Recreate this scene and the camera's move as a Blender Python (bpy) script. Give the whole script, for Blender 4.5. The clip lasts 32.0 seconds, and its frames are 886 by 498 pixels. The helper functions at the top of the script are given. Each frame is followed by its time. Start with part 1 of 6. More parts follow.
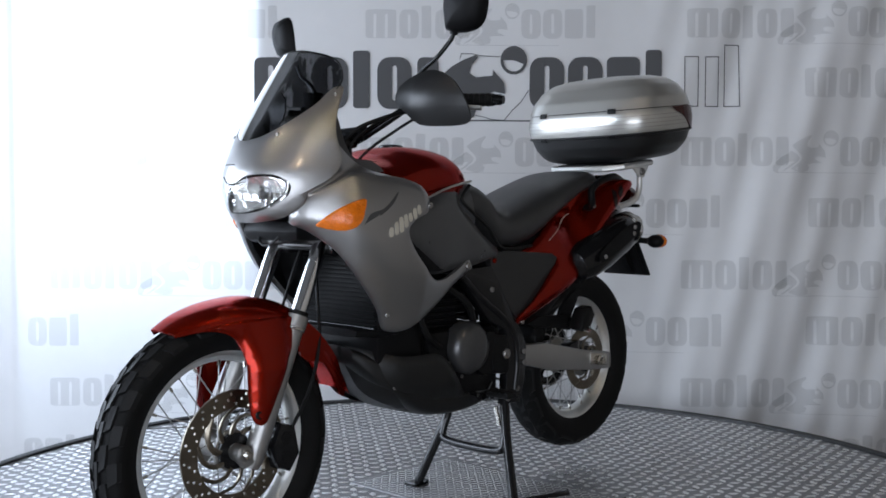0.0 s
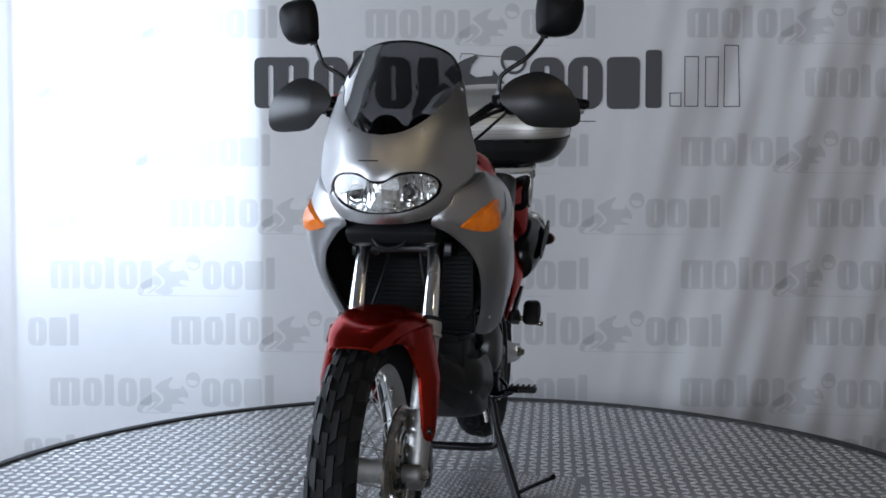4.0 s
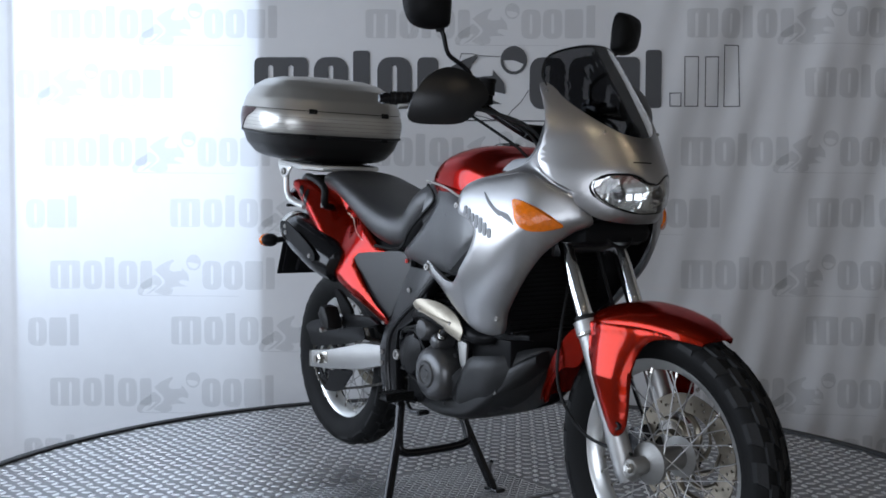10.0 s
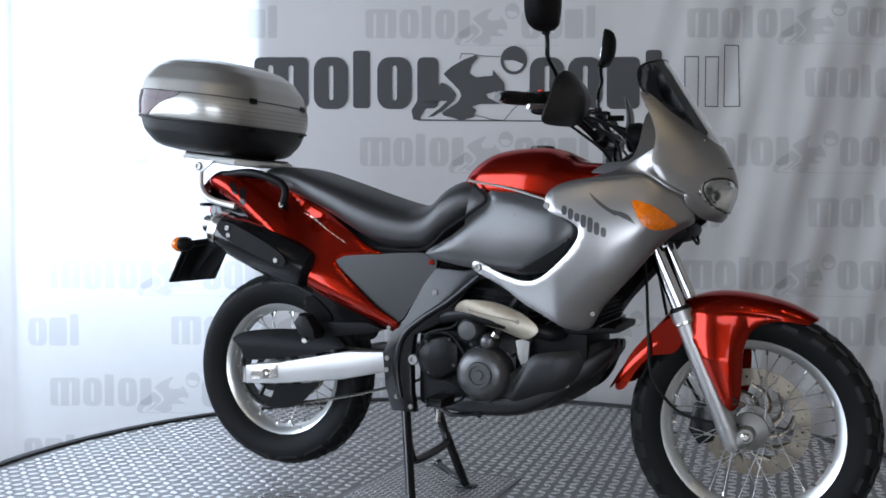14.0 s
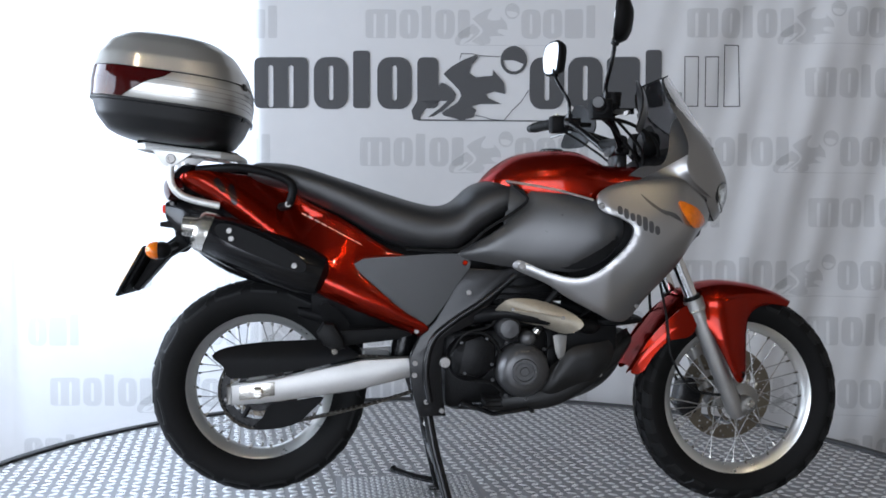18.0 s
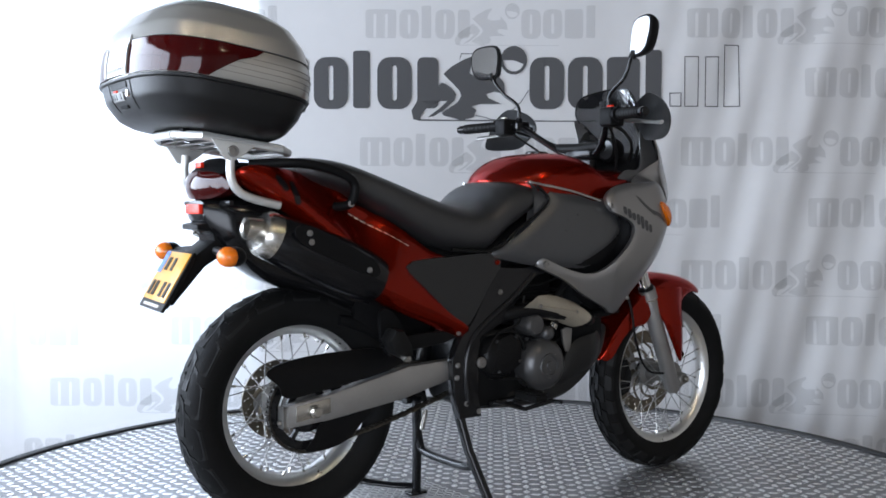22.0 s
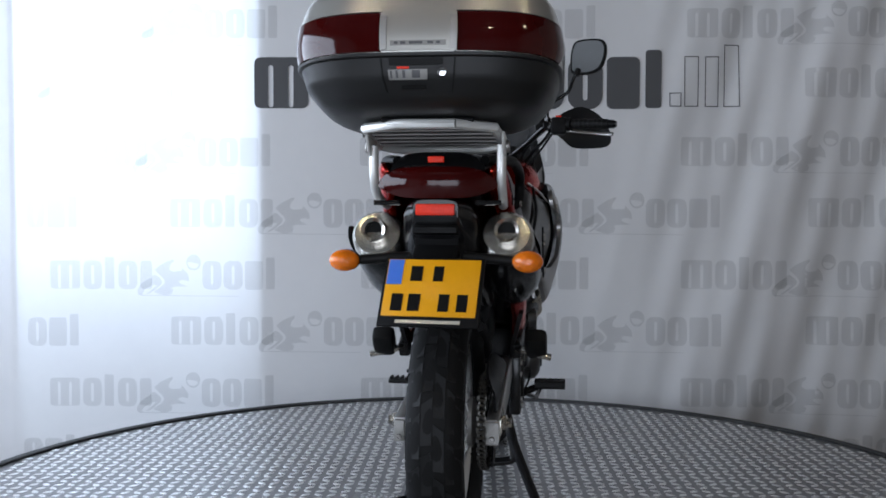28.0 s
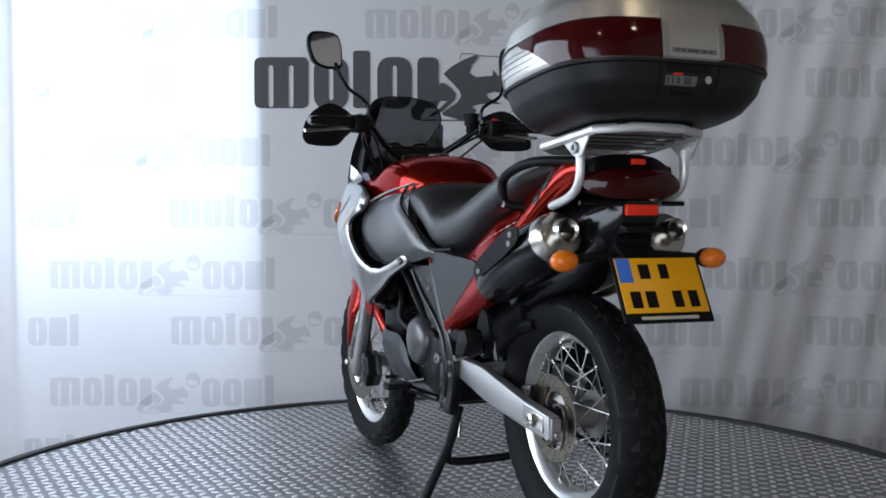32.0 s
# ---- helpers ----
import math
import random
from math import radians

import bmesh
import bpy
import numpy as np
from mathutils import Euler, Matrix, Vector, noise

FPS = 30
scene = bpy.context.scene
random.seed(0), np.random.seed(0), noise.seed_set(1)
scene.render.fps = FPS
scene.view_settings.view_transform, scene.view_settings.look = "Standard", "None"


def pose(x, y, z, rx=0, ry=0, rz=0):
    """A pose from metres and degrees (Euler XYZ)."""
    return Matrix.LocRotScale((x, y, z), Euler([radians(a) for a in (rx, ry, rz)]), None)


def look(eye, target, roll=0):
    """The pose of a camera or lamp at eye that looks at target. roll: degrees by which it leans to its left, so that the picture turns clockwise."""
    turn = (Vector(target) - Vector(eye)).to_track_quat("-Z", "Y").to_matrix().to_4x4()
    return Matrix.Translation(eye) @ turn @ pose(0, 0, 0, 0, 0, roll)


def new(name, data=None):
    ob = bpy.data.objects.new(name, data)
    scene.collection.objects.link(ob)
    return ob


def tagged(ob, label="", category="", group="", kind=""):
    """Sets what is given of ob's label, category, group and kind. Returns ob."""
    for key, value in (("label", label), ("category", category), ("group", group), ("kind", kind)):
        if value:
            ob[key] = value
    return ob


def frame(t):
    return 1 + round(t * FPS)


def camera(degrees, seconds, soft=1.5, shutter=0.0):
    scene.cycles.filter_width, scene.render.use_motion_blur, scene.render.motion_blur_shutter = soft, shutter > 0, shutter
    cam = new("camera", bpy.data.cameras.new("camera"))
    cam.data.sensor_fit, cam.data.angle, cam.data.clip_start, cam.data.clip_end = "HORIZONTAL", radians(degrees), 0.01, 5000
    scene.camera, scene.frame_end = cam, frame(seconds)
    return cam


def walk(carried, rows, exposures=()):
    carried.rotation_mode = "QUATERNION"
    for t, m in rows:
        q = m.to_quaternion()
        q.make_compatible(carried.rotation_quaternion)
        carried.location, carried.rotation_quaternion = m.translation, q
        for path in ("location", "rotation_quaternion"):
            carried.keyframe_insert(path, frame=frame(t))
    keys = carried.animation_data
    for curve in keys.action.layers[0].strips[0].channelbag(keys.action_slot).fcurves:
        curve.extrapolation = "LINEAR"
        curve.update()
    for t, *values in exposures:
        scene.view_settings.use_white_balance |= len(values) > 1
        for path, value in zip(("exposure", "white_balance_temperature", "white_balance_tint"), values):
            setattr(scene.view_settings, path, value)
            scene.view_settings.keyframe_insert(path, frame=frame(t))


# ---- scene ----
# ---- camera: one still tripod shot before a turning platform ----
cam = camera(48.5, 32.0, soft=1.7)
CAM = pose(0.0, -3.034, 0.9187, 90 - 2.296, 0, 1.124) @ pose(0, 0, 0, 0, 0, 0.122)
EXPOSURES = [(0.0, 0.31), (2.0, 0.33), (3.0, 0.19), (6.0, -0.06), (9.0, -0.18), (11.0, -0.15), (13.0, 0.1), (14.0, 0.25), (17.0, 0.5), (19.0, 0.63), (23.0, 0.69), (25.0, 0.56), (28.0, 0.01), (30.0, -0.03), (32.0, -0.02)]
walk(cam, [(0.0, CAM), (32.0, CAM)], EXPOSURES)

# ---- world, daylight windows, showroom spots ----
world = bpy.data.worlds.new("sky")
scene.world = world
world.use_nodes = True
wn = world.node_tree
sky = wn.nodes.new("ShaderNodeTexSky")
sky.sky_type, sky.sun_disc = "NISHITA", False
sky.sun_elevation, sky.sun_rotation = radians(35), radians(250)
wn.links.new(sky.outputs[0], wn.nodes["Background"].inputs[0])
wn.nodes["Background"].inputs[1].default_value = 0.08


def area_lamp(name, at, target, w, h, power, colour):
    data = bpy.data.lights.new(name, "AREA")
    data.shape, data.size, data.size_y, data.energy, data.color = "RECTANGLE", w, h, power, colour
    ob = new(name, data)
    ob.matrix_world = look(at, target)
    return ob


# sky light in the big shop windows to the left and in the window behind the banner
area_lamp("window_light_side", (-4.35, -1.25, 1.55), (0, -1.25, 1.1), 5.8, 2.3, 325, (0.71, 0.82, 1.0))
# added fill from behind the camera, set in a made-up window
area_lamp("fill_light_front", (-0.7, -7.88, 0.95), (-0.7, 0, 0.95), 5.0, 2.9, 235, (0.76, 0.83, 0.97))
area_lamp("window_light_back", (-2.0, 3.3, 1.75), (-2.0, 0, 1.6), 4.2, 2.6, 232, (0.64, 0.785, 1.0))
# warm ceiling spots of the showroom, seen as small glints
SPOTS = [(-1.4, -2.6), (0.3, -2.9), (1.9, -2.2), (0.6, -5.0), (2.9, -3.6)]
for k, (sx, sy) in enumerate(SPOTS):
    area_lamp("spot_light", (sx, sy, 3.28), (sx * 0.4, sy * 0.4, 0), 0.09, 0.09, 4, (1.0, 0.8, 0.55))

# ---- materials ----
MATS = {}


def mat(name, colour, rough=0.5, metal=0.0, vary=0.12, scale=8.0, bump=0.0, bump_scale=60.0, coat=0.0, rough_vary=0.12,
        spec=0.5, tint=None):
    """A procedural surface: base colour varied at two scales, uneven gloss and fine relief."""
    m = bpy.data.materials.new(name)
    m.use_nodes = True
    t = m.node_tree
    b = t.nodes["Principled BSDF"]
    co = t.nodes.new("ShaderNodeTexCoord")

    def tex(s, detail):
        n = t.nodes.new("ShaderNodeTexNoise")
        n.inputs["Scale"].default_value, n.inputs["Detail"].default_value = s, detail
        t.links.new(co.outputs["Object"], n.inputs["Vector"])
        return n
    big, small = tex(scale, 3), tex(scale * 9, 6)
    mix = t.nodes.new("ShaderNodeMix")
    mix.data_type = "FLOAT"
    mix.inputs[0].default_value = 0.4
    t.links.new(big.outputs["Fac"], mix.inputs[2])
    t.links.new(small.outputs["Fac"], mix.inputs[3])
    ramp = t.nodes.new("ShaderNodeMapRange")
    ramp.inputs["From Min"].default_value, ramp.inputs["From Max"].default_value = 0.3, 0.7
    ramp.inputs["To Min"].default_value, ramp.inputs["To Max"].default_value = 1 - vary, 1 + vary
    t.links.new(mix.outputs[0], ramp.inputs["Value"])
    mul = t.nodes.new("ShaderNodeVectorMath")
    mul.operation = "SCALE"
    mul.inputs[0].default_value = colour
    t.links.new(ramp.outputs["Result"], mul.inputs["Scale"])
    t.links.new(mul.outputs[0], b.inputs["Base Color"])
    rr = t.nodes.new("ShaderNodeMapRange")
    rr.inputs["From Min"].default_value, rr.inputs["From Max"].default_value = 0.3, 0.7
    rr.inputs["To Min"].default_value = max(0.02, rough * (1 - rough_vary))
    rr.inputs["To Max"].default_value = min(1.0, rough * (1 + rough_vary))
    t.links.new(mix.outputs[0], rr.inputs["Value"])
    t.links.new(rr.outputs["Result"], b.inputs["Roughness"])
    b.inputs["Metallic"].default_value = metal
    b.inputs["Specular IOR Level"].default_value = spec
    b.inputs["Coat Weight"].default_value = coat
    if tint:
        b.inputs["Specular Tint"].default_value = (*tint, 1)
    b.inputs["Coat Roughness"].default_value = 0.03
    if bump:
        fine = tex(bump_scale, 4)
        bn = t.nodes.new("ShaderNodeBump")
        bn.inputs["Strength"].default_value, bn.inputs["Distance"].default_value = bump, 0.004
        t.links.new(fine.outputs["Fac"], bn.inputs["Height"])
        t.links.new(bn.outputs["Normal"], b.inputs["Normal"])
    MATS[name] = m
    return m


def glass_mat(name, colour, rough=0.02, ior=1.45, alpha=None):
    m = bpy.data.materials.new(name)
    m.use_nodes = True
    b = m.node_tree.nodes["Principled BSDF"]
    b.inputs["Base Color"].default_value = (*colour, 1)
    b.inputs["Roughness"].default_value, b.inputs["IOR"].default_value = rough, ior
    b.inputs["Transmission Weight"].default_value = 1.0
    MATS[name] = m
    return m


SILVER = mat("silver_paint", (0.305, 0.3, 0.297), 0.34, 0.92, 0.015, 4, coat=0.4, rough_vary=0.03, bump=0.02, bump_scale=900)
SILVER_CASE = mat("silver_case_paint", (0.42, 0.41, 0.38), 0.3, 0.7, 0.02, 5, coat=0.5, rough_vary=0.04)
RED = mat("red_candy_paint", (0.205, 0.0072, 0.0013), 0.22, 0.85, 0.015, 4, coat=0.3, rough_vary=0.02, tint=(1.0, 0.2, 0.12), bump=0.015, bump_scale=900, spec=0.3)
BLACK_PLASTIC = mat("black_plastic", (0.005, 0.005, 0.0053), 0.45, 0, 0.15, 10, bump=0.12, bump_scale=320, spec=0.08)
GREY_PLASTIC = mat("dark_grey_plastic", (0.034, 0.0345, 0.0355), 0.3, 0, 0.1, 8, bump=0.08, bump_scale=300, spec=0.62)
SATIN_BLACK = mat("charcoal_plastic", (0.011, 0.0112, 0.0115), 0.33, 0, 0.1, 8, bump=0.08, bump_scale=300, spec=0.45)
CASE_BLACK = mat("case_plastic", (0.007, 0.0071, 0.0073), 0.42, 0, 0.1, 8, bump=0.1, bump_scale=420, spec=0.32)
GUARD_PLASTIC = mat("satin_black_plastic", (0.008, 0.008, 0.0084), 0.33, 0, 0.12, 9, bump=0.04, bump_scale=300, spec=0.42)
GLOSS_BLACK = mat("gloss_black_paint", (0.005, 0.005, 0.0055), 0.16, 0, 0.1, 8, spec=0.3)
SEAT_VINYL = mat("seat_vinyl", (0.016, 0.016, 0.0165), 0.4, 0, 0.12, 9, bump=0.2, bump_scale=420, spec=0.6)
RUBBER = mat("tyre_rubber", (0.0055, 0.0055, 0.0055), 0.62, 0, 0.2, 14, bump=0.15, bump_scale=200, spec=0.1)
TREAD_RUBBER = mat("tread_rubber", (0.0075, 0.0076, 0.0078), 0.52, 0, 0.25, 20, bump=0.15, bump_scale=200, spec=0.16)
RUBBER_SOFT = mat("soft_rubber", (0.005, 0.005, 0.005), 0.5, 0, 0.15, 12, spec=0.15)
ALU = mat("brushed_aluminium", (0.35, 0.345, 0.335), 0.42, 0.9, 0.06, 12, bump=0.05, bump_scale=150)
ALU_CAST = mat("cast_aluminium", (0.22, 0.215, 0.205), 0.5, 0.8, 0.12, 14, bump=0.15, bump_scale=160)
RIM = mat("anodised_rim", (0.66, 0.66, 0.64), 0.3, 0.9, 0.05, 10)
CHROME = mat("chromed_steel", (0.72, 0.72, 0.72), 0.1, 1.0, 0.03, 10)
STEEL = mat("polished_steel", (0.52, 0.5, 0.46), 0.24, 1.0, 0.08, 12)
ZINC = mat("zinc_plated_steel", (0.27, 0.26, 0.25), 0.45, 0.9, 0.12, 20)
HEAT = mat("heat_tinted_steel", (0.4, 0.36, 0.29), 0.5, 0.75, 0.14, 18)
ENGINE = mat("engine_paint", (0.005, 0.005, 0.0053), 0.34, 0, 0.25, 16, bump=0.25, bump_scale=130, spec=0.12)
ENGINE_COVER = mat("engine_cover_paint", (0.075, 0.075, 0.076), 0.33, 0.65, 0.12, 14, bump=0.1, bump_scale=140)
FRAME = mat("frame_paint", (0.006, 0.006, 0.0066), 0.24, 0, 0.15, 10, spec=0.3, bump=0.05, bump_scale=60)
RACK = mat("rack_paint", (0.55, 0.55, 0.53), 0.38, 0.5, 0.07, 12)
CHAIN = mat("oily_chain", (0.05, 0.046, 0.04), 0.4, 0.8, 0.25, 40)
DISC = mat("brake_disc_steel", (0.19, 0.165, 0.13), 0.3, 1.0, 0.12, 30)
ORANGE = mat("orange_lens", (0.6, 0.135, 0.005), 0.1, 0, 0.25, 60, bump=0.6, bump_scale=110)
RED_LENS = mat("red_lens", (0.028, 0.0012, 0.0011), 0.07, 0, 0.1, 15, spec=0.3)
RED_REFLECTOR = mat("red_reflector", (0.62, 0.025, 0.008), 0.25, 0, 0.12, 60, spec=0.25, bump=0.3, bump_scale=300)
CLEAR_LENS = glass_mat("clear_lens", (0.96, 0.97, 0.97), 0.02)
SCREEN = glass_mat("smoked_screen", (0.14, 0.143, 0.15), 0.03, 1.2)
MIRROR = mat("mirror_glass", (0.86, 0.87, 0.87), 0.03, 1.0, 0.02, 6, rough_vary=0.0)
REFLECTOR = mat("lamp_reflector", (0.82, 0.82, 0.8), 0.22, 0.95, 0.05, 30)
PLATE_YELLOW = mat("plate_yellow", (0.62, 0.28, 0.004), 0.3, 0, 0.05, 12, spec=0.4)
PLATE_BLUE = mat("plate_blue", (0.02, 0.12, 0.5), 0.35, 0, 0.05, 12)
DECAL_DARK = mat("decal_dark", (0.05, 0.05, 0.052), 0.3, 0.2, 0.06, 20)
DECAL_PALE = mat("decal_pale", (0.5, 0.47, 0.4), 0.3, 0.4, 0.06, 20)
TREAD_PLATE = mat("tread_plate_aluminium", (0.225, 0.225, 0.23), 0.36, 0.75, 0.16, 2.2, bump=0.12, bump_scale=70, rough_vary=0.25)
TREAD_BAR = mat("tread_bar_aluminium", (0.8, 0.8, 0.8), 0.27, 0.85, 0.1, 3.0, rough_vary=0.25)
RIM_BAND = mat("platform_edge_rubber", (0.02, 0.02, 0.021), 0.45, 0, 0.2, 6)
CONCRETE = mat("concrete", (0.33, 0.325, 0.315), 0.55, 0, 0.2, 1.2, bump=0.2, bump_scale=20)
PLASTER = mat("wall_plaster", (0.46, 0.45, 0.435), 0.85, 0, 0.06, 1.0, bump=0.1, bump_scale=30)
# darker and warmer, to tone the bounce from the unseen east wall
PLASTER_EAST = mat("east_wall_plaster", (0.32, 0.285, 0.245), 0.85, 0, 0.06, 1.0, bump=0.1, bump_scale=30)
# near-black, so the unseen ceiling keeps upward reflections dark
CEILING = mat("dark_ceiling", (0.05, 0.049, 0.047), 0.9, 0, 0.05, 1.0)
WINDOW_FRAME = mat("window_frame_paint", (0.12, 0.12, 0.125), 0.5, 0, 0.1, 4)


def cloth_mat(name, colour, through_share, vary=0.04, back=None):
    """Banner cloth: matt, and lets part of the light from behind through."""
    m = mat(name, colour, 0.75, 0, vary, 1.5, bump=0.1, bump_scale=500)
    t = m.node_tree
    b, out = t.nodes["Principled BSDF"], t.nodes["Material Output"]
    b.inputs["Specular IOR Level"].default_value = 0.25
    tr = t.nodes.new("ShaderNodeBsdfTranslucent")
    tr.inputs["Color"].default_value = (*(back or colour), 1)
    mx = t.nodes.new("ShaderNodeMixShader")
    mx.inputs[0].default_value = through_share
    t.links.new(b.outputs[0], mx.inputs[1])
    t.links.new(tr.outputs[0], mx.inputs[2])
    t.links.new(mx.outputs[0], out.inputs[0])
    return m


CLOTH = cloth_mat("banner_cloth", (0.715, 0.71, 0.71), 0.35)
INK_PALE = mat("banner_ink_pale", (0.2, 0.2, 0.2), 0.7, 0, 0.08, 2.0)
tree = INK_PALE.node_tree
clear = tree.nodes.new("ShaderNodeBsdfTransparent")
blend = tree.nodes.new("ShaderNodeMixShader")
blend.inputs[0].default_value = 0.15
tree.links.new(clear.outputs[0], blend.inputs[1])
tree.links.new(tree.nodes["Principled BSDF"].outputs[0], blend.inputs[2])
tree.links.new(blend.outputs[0], tree.nodes["Material Output"].inputs[0])
INK_DARK = cloth_mat("banner_ink_dark", (0.07, 0.07, 0.072), 0.1, 0.06)

# ---- mesh helpers ----
def part(name, bm, material, parent=None, label="", smooth=True, angle=40):
    """Links a bmesh as one mesh object under a thing or a part."""
    me = bpy.data.meshes.new(name)
    bmesh.ops.recalc_face_normals(bm, faces=bm.faces)
    bm.to_mesh(me)
    bm.free()
    me.materials.append(material)
    if smooth:
        me.shade_smooth()
        me.set_sharp_from_angle(angle=radians(angle))
    ob = new(name, me)
    if parent:
        ob.parent = parent
    if label:
        ob["label"] = label
    return ob


def again(ob, parent, m=None):
    """Another piece on the same mesh."""
    o = new(ob.name.split(".")[0], ob.data)
    o.parent = parent
    if m is not None:
        o.matrix_basis = m
    if "label" in ob:
        o["label"] = ob["label"]
    return o


def crom(pts, n=6, closed=True):
    """A smooth curve through points."""
    pts = [Vector(p) for p in pts]
    out, k = [], len(pts)
    for i in range(k if closed else k - 1):
        if closed:
            a, b, c, d = (pts[(i + j) % k] for j in (-1, 0, 1, 2))
        else:
            a, b, c, d = (pts[min(max(i + j, 0), k - 1)] for j in (-1, 0, 1, 2))
        for s in range(n):
            t = s / n
            out.append(0.5 * ((2 * b) + (c - a) * t + (2 * a - 5 * b + 4 * c - d) * t * t + (3 * b - a - 3 * c + d) * t ** 3))
    if not closed:
        out.append(pts[-1])
    return out


def lerp_table(table, u):
    """Smooth value of a small table of (u, value)."""
    if u <= table[0][0]:
        return table[0][1]
    if u >= table[-1][0]:
        return table[-1][1]
    k = next(i for i in range(1, len(table)) if u <= table[i][0])
    (a, va), (b, vb) = table[k - 1], table[k]

    def slope(i):
        p, q = table[max(i - 1, 0)], table[min(i + 1, len(table) - 1)]
        return (q[1] - p[1]) / (q[0] - p[0])
    h, t = b - a, (u - a) / (b - a)
    return (va * (1 + 2 * t) * (1 - t) ** 2 + slope(k - 1) * h * t * (1 - t) ** 2 + vb * t * t * (3 - 2 * t)
            + slope(k) * h * t * t * (t - 1))


def shell(outline, fn, thick=0.004, step=0.02, side="y", n=6, bm=None, smooth_outline=True, roll=0.0, reach=0.02):
    """A curved panel: a flat outline, laid on the surface fn and given thickness. side y: outline (x, z), fn gives y; side x: outline (y, z), fn gives x;
    side z: outline (x, y), fn gives z. Its back lies thick nearer to the middle."""
    bm = bm or bmesh.new()
    pts = crom([(a, b, 0) for a, b in outline], n) if smooth_outline else [Vector((a, b, 0)) for a, b in outline]
    pts = [p for i, p in enumerate(pts) if (p - pts[i - 1]).length > 1e-5]
    face = bm.faces.new([bm.verts.new(p) for p in pts])
    lo = [min(p[i] for p in pts) for i in (0, 1)]
    hi = [max(p[i] for p in pts) for i in (0, 1)]
    mine = bmesh.ops.triangulate(bm, faces=[face])["faces"]
    for i in (0, 1):
        k = lo[i] + step
        while k < hi[i] - 1e-4:
            no = Vector((1, 0, 0)) if i == 0 else Vector((0, 1, 0))
            geom = set(mine)
            for f in mine:
                geom.update(f.edges)
                geom.update(f.verts)
            res = bmesh.ops.bisect_plane(bm, geom=list(geom), dist=1e-6, plane_co=no * k, plane_no=no)
            mine = list({g for g in res["geom"] if isinstance(g, bmesh.types.BMFace)})
            k += step
    vs = list({v for f in mine for v in f.verts})
    front, back = {}, {}

    edge = np.array([(p.x, p.y) for p in pts])
    nxt = np.roll(edge, -1, axis=0) - edge
    nn = (nxt ** 2).sum(1) + 1e-12

    def inset(a, b):
        """How far the skin rolls in near its edge."""
        d = np.array((a, b)) - edge
        t = np.clip((d * nxt).sum(1) / nn, 0, 1)
        dist = math.sqrt(((d - nxt * t[:, None]) ** 2).sum(1).min())
        return roll * max(0, 1 - dist / reach) ** 2

    def place(a, b, s):
        h = fn(a, b)
        if roll and not s:
            h -= inset(a, b) * (1 if side != "y" or h >= 0 else -1)
        d = -thick if s else 0
        if side == "y":
            return (a, h + (d if h >= 0 else -d), b)
        if side == "x":
            return (h + d, a, b)
        return (a, b, h + d)
    for v in vs:
        a, b = v.co.x, v.co.y
        front[v] = bm.verts.new(place(a, b, 0))
        back[v] = bm.verts.new(place(a, b, 1))
    border = [e for e in {e for f in mine for e in f.edges} if len(e.link_faces) == 1]
    for f in mine:
        bm.faces.new([front[v] for v in f.verts])
        bm.faces.new([back[v] for v in reversed(f.verts)])
    for e in border:
        a, b = e.verts
        bm.faces.new([front[a], back[a], back[b], front[b]])
    bmesh.ops.delete(bm, geom=vs, context="VERTS")
    return bm


def loft(rings, bm=None, cap=True, closed=True):
    bm = bm or bmesh.new()
    vr = [[bm.verts.new(p) for p in r] for r in rings]
    for a, b in zip(vr, vr[1:]):
        k = len(a)
        for i in range(k if closed else k - 1):
            j = (i + 1) % k
            bm.faces.new([a[i], a[j], b[j], b[i]])
    if cap and closed:
        bm.faces.new(vr[0])
        bm.faces.new(list(reversed(vr[-1])))
    return bm


def ring(x, hw, bot, top, e=2.5, n=28, e_low=None, yc=0.0):
    """A rounded cross-section across the bike at x."""
    zc, hh = (bot + top) / 2, (top - bot) / 2
    out = []
    for i in range(n):
        a = 2 * math.pi * i / n
        c, s = math.cos(a), math.sin(a)
        k = (e_low or e) if s < 0 else e
        out.append(Vector((x, yc + hw * math.copysign(abs(c) ** (2 / k), c), zc + hh * math.copysign(abs(s) ** (2 / k), s))))
    return out


def body(table, n=28, steps=5, bm=None):
    """A rounded body along x from rows (x, half width, bottom, top, exponent)."""
    rows = crom([(r[0], r[1], r[2]) for r in table], steps, False)
    rows2 = crom([(r[3], r[4], 0) for r in table], steps, False)
    return loft([ring(a[0], max(a[1], 0.002), a[2], b[0], b[1], n) for a, b in zip(rows, rows2)], bm)


def tube(path, r, n=10, bm=None, smooth=0, flat=1.0):
    """A round bar along points; r may be a list."""
    bm = bm or bmesh.new()
    pts = [Vector(p) for p in path]
    if smooth:
        pts = crom(pts, smooth, False)
    rs = r if isinstance(r, (list, tuple)) else [r] * len(pts)
    if len(rs) != len(pts):
        rs = [rs[min(len(rs) - 1, int(i * len(rs) / len(pts)))] for i in range(len(pts))]
    rings, up = [], None
    for i, p in enumerate(pts):
        d = (pts[min(i + 1, len(pts) - 1)] - pts[max(i - 1, 0)]).normalized()
        if up is None:
            up = d.orthogonal().normalized()
        up = (up - d * up.dot(d)).normalized()
        w = d.cross(up)
        rings.append([p + (up * math.cos(a) + w * math.sin(a) * flat) * rs[i] for a in (2 * math.pi * k / n for k in range(n))])
    return loft(rings, bm)


